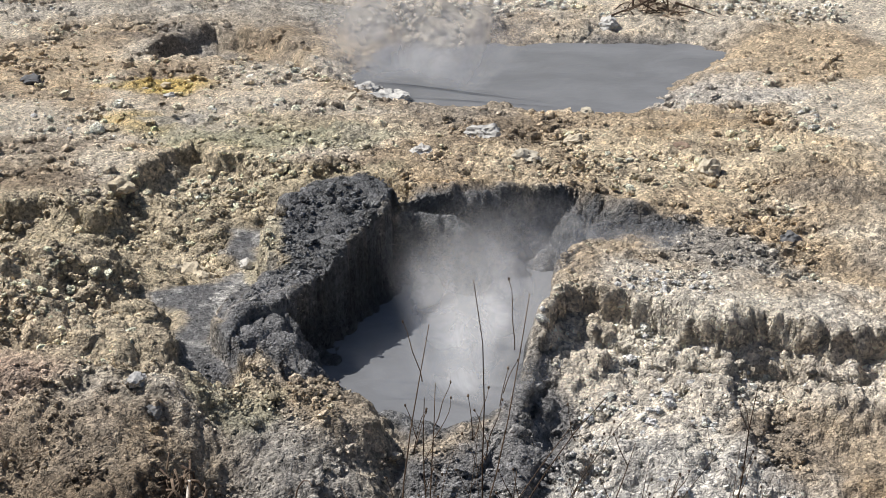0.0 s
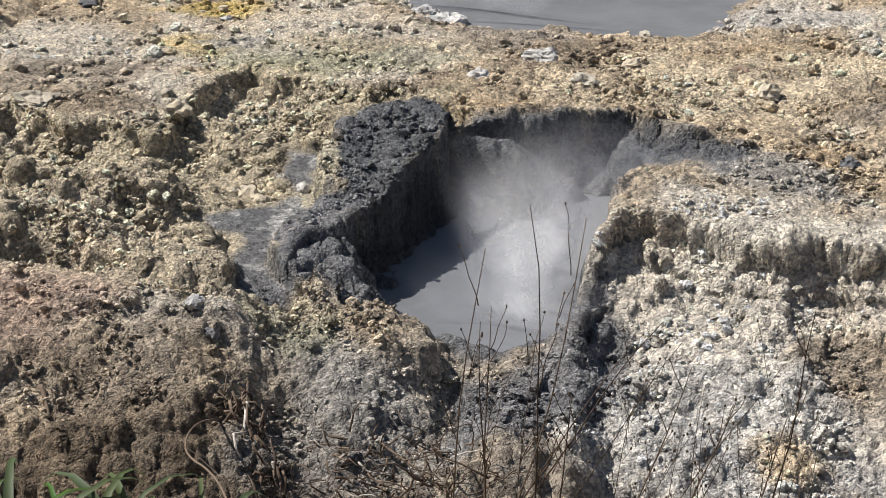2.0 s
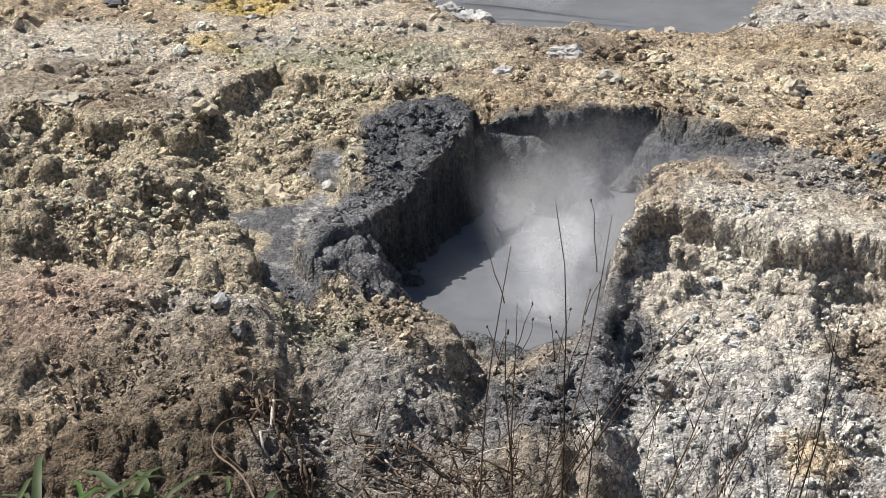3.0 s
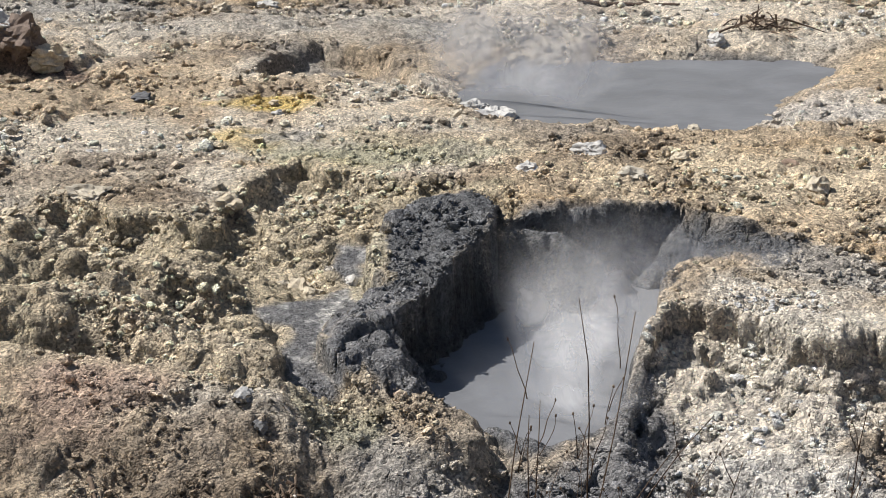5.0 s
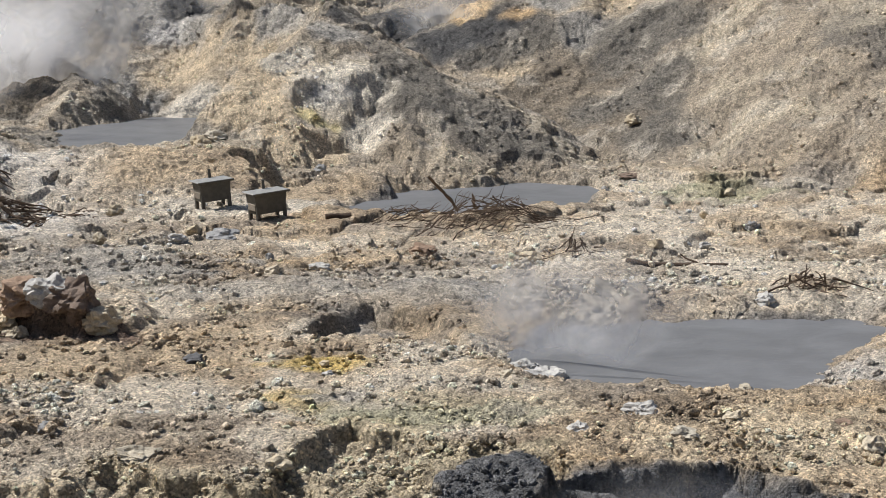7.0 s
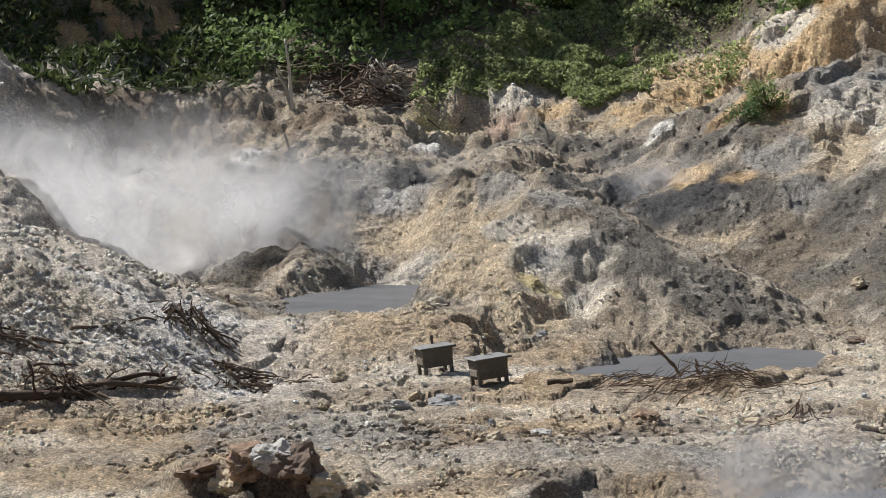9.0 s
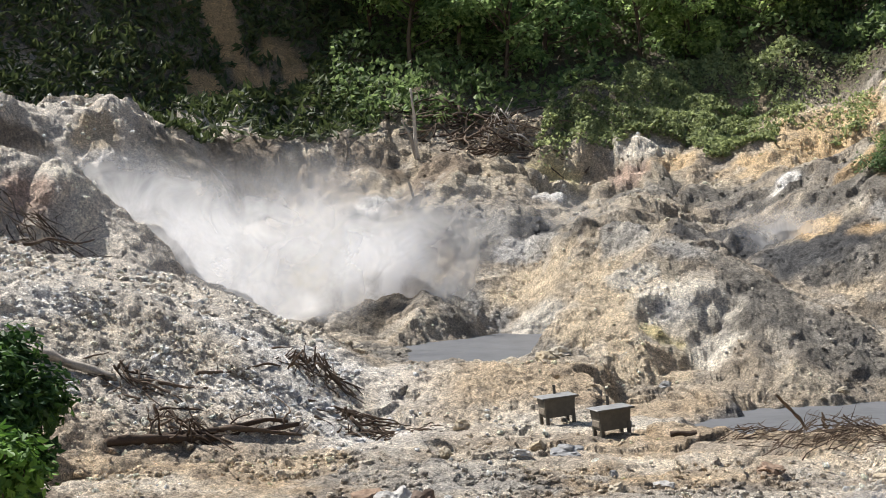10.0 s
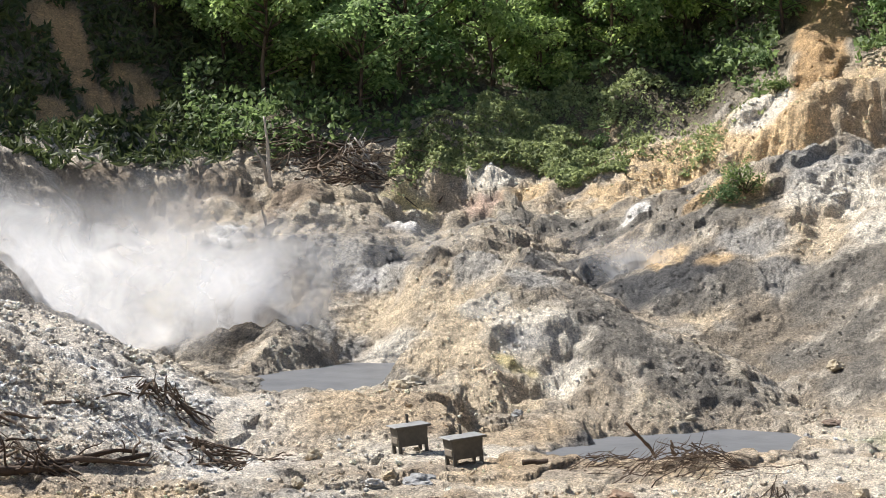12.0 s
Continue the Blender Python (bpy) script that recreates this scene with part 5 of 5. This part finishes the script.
def leafy_tree(seed, tall, wide, material, leaves=3200, leaf=0.22):
    """A trunk with limbs and a crown of leaf sprays round the limb ends."""
    rnd, rng = random.Random(seed), np.random.default_rng(seed)
    ob = tagged(new("tree"), "leafy green tree on the wooded hillside", "tree", "trees on the hillside")
    v, f = tube(crooked((0, 0, -0.5), (rnd.gauss(0, 0.4), rnd.gauss(0, 0.4), tall * 0.8), rnd, 0.05), 0.16, 0.05, 6)
    verts, faces = list(v), list(f)
    ends = []
    for k in range(18):
        h = tall * rnd.uniform(0.12, 0.85)
        th = 6.2832 * (k * 0.382 + rnd.uniform(0, 0.1))
        reach = wide * 0.5 * (1 - abs(h / tall - 0.5) * 0.9) * rnd.uniform(0.6, 1.1)
        e = Vector((math.cos(th) * reach, math.sin(th) * reach, h + reach * 0.25))
        v, f = tube(crooked((0, 0, h * 0.8), e, rnd, 0.1, 3), 0.06, 0.02, 4)
        faces += [tuple(i + len(verts) for i in q) for q in f]
        verts += v
        ends.append(e)
    ends.append(Vector((0, 0, tall * 0.92)))
    mesh_object("trunk", verts, faces, M_WOOD, ob)
    ends = np.array(ends)
    pick = rng.integers(len(ends), size=leaves)
    out = unit(rng.normal(size=(leaves, 3)) * (1, 1, 0.8) + (0, 0, 0.45))
    lobe = (0.15 + 0.09 * rng.random(len(ends)))[pick][:, None] * wide
    c = ends[pick] + out * lobe * rng.uniform(0.75, 1.08, (leaves, 1)) * (1, 1, 0.7)
    nrm = unit(out * 0.8 + rng.normal(size=c.shape) * 0.4 + (0, 0, 0.55))
    lv, lf = leaf_quads(c, nrm, rng.uniform(0.6, 1.3, len(c)) * leaf, rng)
    crown = joined("crown", [(lv, lf)], material, "", "")
    for key in ("kind",):
        del crown[key]
    crown.parent = ob
    return ob


rng = np.random.default_rng(7)
kinds = [leafy_tree(600 + k, t, w, M_LEAF) for k, (t, w) in enumerate(((9, 6.5), (10.5, 6), (8, 7), (11, 7.5), (7, 5.5)))]
spots = []
for row in range(8):
    rr = 111 + row * 5.2
    for a in np.arange(-35, 10, math.degrees(4.1 / rr)):
        a2, r2 = a + rng.uniform(-0.8, 0.8), rr + rng.uniform(-2.5, 2.5)
        carpet = inside(np.array([r2 * math.sin(math.radians(a2))]), np.array([r2 * math.cos(math.radians(a2))]), CREEPER)[0] < 2.0 or (-11.5 < a2 < -2 and r2 < 112)
        gully = abs(a2 - 0.5 - 0.03 * (r2 - 104)) < 1.3 and r2 < 135
        cut = scar(r2 * np.sin(np.radians(a2)), r2 * np.cos(np.radians(a2))) < 1.2
        bank = a2 < -19.5 and r2 < 118 - 1.2 * (a2 + 19.5)
        if not (carpet or gully or cut or bank):
            spots.append((math.radians(a2), r2))
first = set()
for n, (a, r) in enumerate(spots):
    x, y = r * math.sin(a), r * math.cos(a)
    k = int(rng.integers(len(kinds)))
    s = rng.uniform(0.75, 1.2)
    m = Matrix.LocRotScale((x, y, hz(x, y)), Euler((rng.normal() * 0.05, rng.normal() * 0.05, rng.uniform(0, 6.28))), (s, s, s * rng.uniform(0.9, 1.1)))
    if k in first:
        copy_thing(kinds[k], m)
    else:
        first.add(k)
        kinds[k].matrix_basis = m


def thicket(name, count, az, rr, sizes, lift, material, label, seed, keep=None, long=1.6, up=0.6):
    """Low leaves covering the ground in clumps."""
    rng = np.random.default_rng(seed)
    a, r = np.radians(rng.uniform(*az, count)), rng.uniform(*rr, count)
    x, y = r * np.sin(a), r * np.cos(a)
    ok = fbm(x, y, 5.0, 3, seed) > -0.35 + 0.4 * rng.normal(size=count)
    if keep is not None:
        ok &= keep(x, y)
    x, y = x[ok], y[ok]
    lump = lift * (0.5 + 0.5 * fbm(x, y, 2.6, 2, seed + 5)) * np.sqrt(rng.random(len(x)))
    z = height(x, y) + np.maximum(0, lump)
    c = np.stack([x, y, z], 1)
    nrm = unit(rng.normal(size=c.shape) * 0.7 + (0, -0.25, up))
    v, f = leaf_quads(c, nrm, rng.uniform(sizes[0], sizes[1], len(x)), rng, long)
    return joined(name, [(v, f)], material, label, "plants")


thicket("creeper", 110000, (-14.0, 0.2), (96, 119), (0.11, 0.24), 0.9, M_SHRUB, "low green creeper covering the slope below the trees", 701,
        lambda x, y: inside(x, y, CREEPER) + 0.7 * fbm(x, y, 2.0, 3, 705) < 0.3)
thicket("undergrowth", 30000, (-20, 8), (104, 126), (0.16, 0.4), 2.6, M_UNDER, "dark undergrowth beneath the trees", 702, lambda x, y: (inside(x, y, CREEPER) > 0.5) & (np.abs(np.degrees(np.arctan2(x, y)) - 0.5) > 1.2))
thicket("hanging_grass", 42000, (-37, -18.5), (98, 150), (0.16, 0.36), 1.0, M_GRASS, "dark long grass hanging down the steep bank", 703,
        lambda x, y: (height(x, y) > 10.0) & (scar(x, y) + 1.0 * fbm(x, y, 2.0, 4, 311) + 0.6 * fbm(x, y, 0.9, 4, 321) > 0.2), 3.6, 0.3)


def bush(at, wide, tall, count, leaf, material, label, seed):
    rnd, rng = random.Random(seed), np.random.default_rng(seed)
    ob = tagged(new("bush"), label, "bush")
    ob.location = at
    verts, faces, ends = [], [], []
    for k in range(14):
        th, q = rnd.uniform(0, 6.28), rnd.uniform(0.2, 1)
        e = Vector((math.cos(th) * wide * 0.5 * q, math.sin(th) * wide * 0.5 * q, tall * rnd.uniform(0.45, 1.0) * (1.1 - 0.5 * q)))
        v, f = tube(crooked((0, 0, 0), e, rnd, 0.15, 5), 0.02 * wide, 0.004 * wide, 5)
        faces += [tuple(i + len(verts) for i in g) for g in f]
        verts += v
        ends += [e, e * 0.75]
    mesh_object("stems", verts, faces, M_WOOD, ob)
    ends = np.array(ends)
    pick = rng.integers(len(ends), size=count // 8)
    c = np.repeat(ends[pick] + rng.normal(size=(len(pick), 3)) * wide * 0.11, 8, 0) + rng.normal(size=(len(pick) * 8, 3)) * leaf * 1.3
    c[:, 2] = np.maximum(c[:, 2], 0.05)
    nrm = unit(rng.normal(size=c.shape) * 0.6 + (0, 0, 1))
    v, f = leaf_quads(c, nrm, rng.uniform(0.6, 1.3, len(c)) * leaf, rng)
    crown = joined("crown", [(v, f)], material, "", "")
    del crown["kind"]
    crown.parent = ob
    return ob


def viewpoint_bush(middle, half, lobes, leaves, leaf, material, label, seed):
    """A dense bush whose stems rise from the bank into lobes of small leaves."""
    rnd, rng = random.Random(seed), np.random.default_rng(seed)
    ob = tagged(new("bush"), label, "bush")
    foot = Vector((middle[0], middle[1], hz(middle[0], middle[1]) - 0.05))
    ob.location = foot
    c = unit(rng.normal(size=(lobes, 3))) * (rng.random((lobes, 1)) ** 0.33) * half + (np.array(middle) - np.array(foot))
    verts, faces = [], []
    for e in c:
        v, f = tube(crooked((rnd.gauss(0, 0.05), rnd.gauss(0, 0.05), 0), e, rnd, 0.06, 5), 0.012, 0.003, 5)
        faces += [tuple(i + len(verts) for i in g) for g in f]
        verts += v
    mesh_object("stems", verts, faces, M_WOOD, ob)
    pick = rng.integers(lobes, size=leaves)
    out = unit(rng.normal(size=(leaves, 3)))
    at = c[pick] + out * rng.uniform(0.4, 1.1, (leaves, 1)) * (0.06 + 0.07 * rng.random(lobes))[pick][:, None]
    v, f = leaf_quads(at, unit(out * 0.6 + rng.normal(size=at.shape) * 0.5 + (0, 0, 0.7)), rng.uniform(0.6, 1.3, leaves) * leaf, rng, 1.9)
    crown = joined("crown", [(v, f)], material, "", "")
    del crown["kind"]
    crown.parent = ob
    return ob


viewpoint_bush((-3.17, 5.10, 6.80), (0.25, 0.3, 0.33), 70, 26000, 0.021, M_BUSH, "dense dark green bush beside the viewpoint", 711)
viewpoint_bush((-2.83, 4.72, 6.76), (0.08, 0.08, 0.08), 8, 900, 0.022, M_BRIGHT, "young yellow-green shoots in front of the bush", 712)
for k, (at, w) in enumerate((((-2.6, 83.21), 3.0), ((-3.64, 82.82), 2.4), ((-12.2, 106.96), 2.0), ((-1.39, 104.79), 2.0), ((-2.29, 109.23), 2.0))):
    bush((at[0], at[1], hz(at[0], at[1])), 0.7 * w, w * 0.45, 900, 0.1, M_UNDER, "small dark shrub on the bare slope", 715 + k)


# ---- near weeds, roots and grass
def weed(tip, foot, seed, label, twigs=5, thick=0.007):
    """A dry stalk with side twigs and seed pods."""
    rnd = random.Random(seed)
    ob = tagged(new("dry_weed"), label, "weed", "dry stalks before the crater")
    foot = (foot[0], foot[1], hz(foot[0], foot[1]) - 0.05)
    ob.location = foot
    end = Vector(tip) - Vector(foot)
    stick("stem", (0, 0, 0), end, thick, thick * 0.35, M_WOOD, rnd, ob, bend=0.03)
    for k in range(twigs):
        p = end * rnd.uniform(0.25, 0.9)
        q = p + Vector((rnd.choice((-1, 1)) * rnd.uniform(0.1, 0.5), rnd.gauss(0, 0.15), rnd.uniform(0.7, 1.3))) * end.length * rnd.uniform(0.08, 0.2)
        stick("twig", p, q, thick * 0.5, thick * 0.25, M_WOOD, rnd, ob, bend=0.05, sides=4)
        v, f = rock_shape(seed + k, 1.6)
        mesh_object("seed_pod", v * 0.016 + np.array(q), f, M_WOOD, ob)
    return ob


for k, (tip, foot, tw) in enumerate((
        ((-0.07, 9.00, 4.15), (-0.25, 9.00, 2.48), 5), ((0.17, 9.00, 4.41), (0.21, 9.00, 2.49), 3), ((0.49, 9.19, 4.27), (0.02, 9.00, 2.47), 6), ((-0.03, 9.00, 3.80), (-0.03, 9.00, 2.49), 3),
        ((0.77, 9.27, 3.44), (-0.06, 9.00, 2.45), 5), ((0.96, 9.25, 3.63), (0.01, 9.00, 2.41), 7), ((-0.09, 9.00, 3.71), (-0.06, 9.00, 2.47), 2), ((1.74, 8.83, 3.89), (1.56, 8.86, 2.59), 5),
        ((1.36, 8.90, 3.31), (0.99, 8.95, 2.51), 6), ((1.64, 8.85, 3.23), (1.41, 8.89, 2.55), 5), ((1.10, 8.93, 3.49), (0.73, 8.97, 2.49), 7), ((0.44, 8.99, 3.27), (0.34, 8.99, 2.46), 4))):
    weed(tip, foot, 800 + 11 * k, "thin dry brown stalk with small seed pods", tw)
for k, (a, b, r0) in enumerate((((-4.88, 16.82), (-4.59, 16.17), 0.03), ((-2.73, 17.62), (-2.49, 16.18), 0.014), ((-2.55, 17.12), (-2.33, 16.14), 0.014), ((-2.91, 16.54), (-1.45, 8.72), 0.012),
                                ((-4.10, 16.25), (-3.39, 16.33), 0.025), ((-3.01, 18.00), (-2.71, 17.78), 0.02), ((-1.28, 16.73), (-0.10, 15.29), 0.014), ((-0.80, 16.81), (-0.27, 15.27), 0.014))):
    log(a, b, r0, r0 * 0.6, "dark dead stick on the near bank", 850 + k, M_PALEWOOD if k == 5 else M_WOOD, 1)


def near_brush(name, spots, seed, label, count, spread, drop=0.0):
    rnd = random.Random(seed)
    ob = tagged(new(name), label, "brush")
    ob.location = spots[0]
    for k in range(count):
        c = Vector(rnd.choice(spots)) - Vector(spots[0])
        a = c + Vector((rnd.gauss(0, spread), rnd.gauss(0, spread), rnd.gauss(0, spread * 0.4)))
        b = a + Vector((rnd.gauss(0, 0.25 if not drop else 0.12), rnd.gauss(0, 0.2), rnd.gauss(0.05, 0.2))) * (0.5 if drop else 1.0) + Vector((0.05, -0.15, -drop))
        stick("branch", a, b, rnd.uniform(0.006, 0.016) * (1.5 if drop else 1.0), 0.004, M_WOOD if k % 9 else M_PALEWOOD, rnd, ob, bend=0.3, sides=4)
    return ob


WEEDS = random.Random(33)
for k in range(16):
    fx, fy = WEEDS.choice(((0.3, 9.0), (0.75, 9.1), (1.25, 9.0), (0.1, 8.9), (1.6, 9.2)))
    foot = (fx + WEEDS.gauss(0, 0.12), fy + WEEDS.gauss(0, 0.15), 0)
    up = WEEDS.uniform(0.7, 1.25)
    tip = (foot[0] + WEEDS.uniform(-0.1, 0.75) * up, foot[1] + WEEDS.gauss(0, 0.2), hz(foot[0], foot[1]) + up)
    weed(tip, foot, 2000 + 13 * k, "thin dry brown stalk with small seed pods", WEEDS.randrange(3, 8), 0.004)
near_brush("brush_pile", [(-1.04, 15.85, -0.97), (-0.56, 15.55, -0.93), (-1.26, 15.68, -1.09)], 871, "tangled dry brush on the near bank", 90, 0.3)
near_brush("brush_pile", [(-2.56, 16.35, -0.82), (-2.35, 16.01, -1.10), (-2.73, 16.75, -0.62)], 872, "dark hanging roots on the near bank", 80, 0.13, 0.75)
near_brush("brush_pile", [(-0.58, 15.90, -0.79), (-0.22, 15.37, -0.88), (-0.79, 15.47, -1.02), (-1.54, 16.27, -1.01)], 873, "tangled dry brush on the near bank", 80, 0.28)


def grass_clump(at, seed, label, count=20, length=1.0):
    rnd = random.Random(seed)
    ob = tagged(new("grass_clump"), label, "grass")
    ob.location = (at[0], at[1], hz(at[0], at[1]))
    for k in range(count):
        th, ln = rnd.uniform(0, 6.28), length * rnd.uniform(0.6, 1.2)
        w = rnd.uniform(0.016, 0.04)
        d = Vector((math.cos(th), math.sin(th), 0))
        s = Vector((-d.y, d.x, 0))
        verts, faces = [], []
        for q in range(7):
            t = q / 6
            p = d * ln * t * 0.7 + Vector((0, 0, ln * (1.2 * t - 0.95 * t * t)))
            wd = w * (1 - t) ** 0.6 + 0.001
            verts += [tuple(p - s * wd), tuple(p + Vector((0, 0, -wd * 0.5))), tuple(p + s * wd)]
            if q:
                i = 3 * q
                faces += [(i - 3, i - 2, i + 1, i), (i - 2, i - 1, i + 2, i + 1)]
        mesh_object("blade", verts, faces, M_BUSH if k % 5 == 0 else M_GRASS, ob)
    return ob


for k, p in enumerate(((-2.16, 6.66, 3.75), (-1.88, 6.74, 3.63), (-1.57, 6.82, 3.55), (-2.35, 6.59, 3.90), (-1.30, 6.88, 3.48))):
    grass_clump(p, 880 + k, "arching dark green grass at the foot of the viewpoint", 26, 1.1)
grass_clump((1.25, 6.89, 3.61), 889, "single tuft of bright green grass", 5, 0.35)


# ---- steam
def steam_plume(at, wide, tall, depth, strength, seed, label, lean=0.0, sheets=4, material=M_STEAM):
    """Drifting vapour: curved veils one behind the other, thick at the vent and thin at the edges."""
    rng = np.random.default_rng(seed)
    ob = tagged(new("steam_plume"), label, "steam")
    ob.location = at
    n, m = 29, 25
    yaw = math.atan2(at[0], at[1]) + 0.35
    for k in range(sheets):
        u, v = np.meshgrid(np.linspace(-1, 1, n), np.linspace(0, 1, m))
        ph = rng.uniform(0, 6.28, 4)
        grow = (0.55 + 0.75 * v) / 0.78
        x = u * wide * 0.5 * grow + lean * v * tall
        y = (k - (sheets - 1) / 2) * depth / sheets + 0.15 * depth * np.sin(3 * u + ph[0]) + 0.1 * depth * np.sin(4 * v + ph[1])
        z = v * tall + 0.05 * tall * np.sin(4 * u + ph[2])
        d = np.clip(1 - u ** 2, 0, 1) ** 1.5 * smooth(v, 1.0, 0.25) * smooth(v, -0.02, 0.18)
        d = d * (0.75 + 0.5 * vnoise(u * 2.2 + 9 * k, v * 2.2 + seed, 5)) * strength
        c, s = math.cos(yaw), math.sin(yaw)
        verts = np.stack([x * c + y * s, -x * s + y * c, z], -1).reshape(-1, 3)
        faces = [(i * n + j, i * n + j + 1, (i + 1) * n + j + 1, (i + 1) * n + j) for i in range(m - 1) for j in range(n - 1)]
        veil = mesh_object("veil", verts, faces, material, ob)
        a = veil.data.attributes.new("thickness", "FLOAT", "POINT")
        a.data.foreach_set("value", np.clip(d, 0, 2).astype(np.float32).ravel())
    return ob


steam_plume((-31.46, 66.98, 1.61), 14.5, 8.2, 4, 1.75, 901, "dense white steam billowing from the vents", -0.12, 3)
steam_plume((-29.28, 72.30, 1.15), 11, 6.8, 3, 1.5, 908, "dense white steam billowing from the vents", 0.05, 2)
steam_plume((-24.85, 74.99, 1.48), 9.5, 6.4, 3, 1.9, 902, "dense white steam drifting beside the mound", 0.1, 2)
steam_plume((-7.89, 79.61, 3.99), 5.5, 3.0, 2, 0.55, 903, "thin steam behind the mound", 0.1, 2)
steam_plume((-18.17, 82.01, 5.06), 6, 2.5, 2, 0.3, 904, "thin steam behind the mound", 0.2, 2)
steam_plume((-0.96, 33.56, -0.30), 4.4, 2.6, 1.2, 1.1, 905, "pale steam rising from the pool", 0.3, 2, M_WISPS)
steam_plume((0.30, 20.60, -1.00), 1.7, 2.4, 1.4, 0.75, 906, "grey steam filling the crater", 0.0, 3, M_WISPS)
steam_plume((0.76, 21.90, -1.00), 1.8, 2.2, 1.0, 0.7, 909, "grey steam rising off the boiling mud", 0.12, 2, M_WISPS)
steam_plume((0.10, 19.90, -1.05), 2.2, 0.9, 0.8, 0.65, 910, "low vapour lying on the boiling mud", 0.1, 2, M_WISPS)
steam_plume((1.94, 23.63, -0.50), 2.6, 1.0, 0.6, 0.5, 907, "thin steam drifting off the crater's edge", 0.5, 2, M_WISPS)
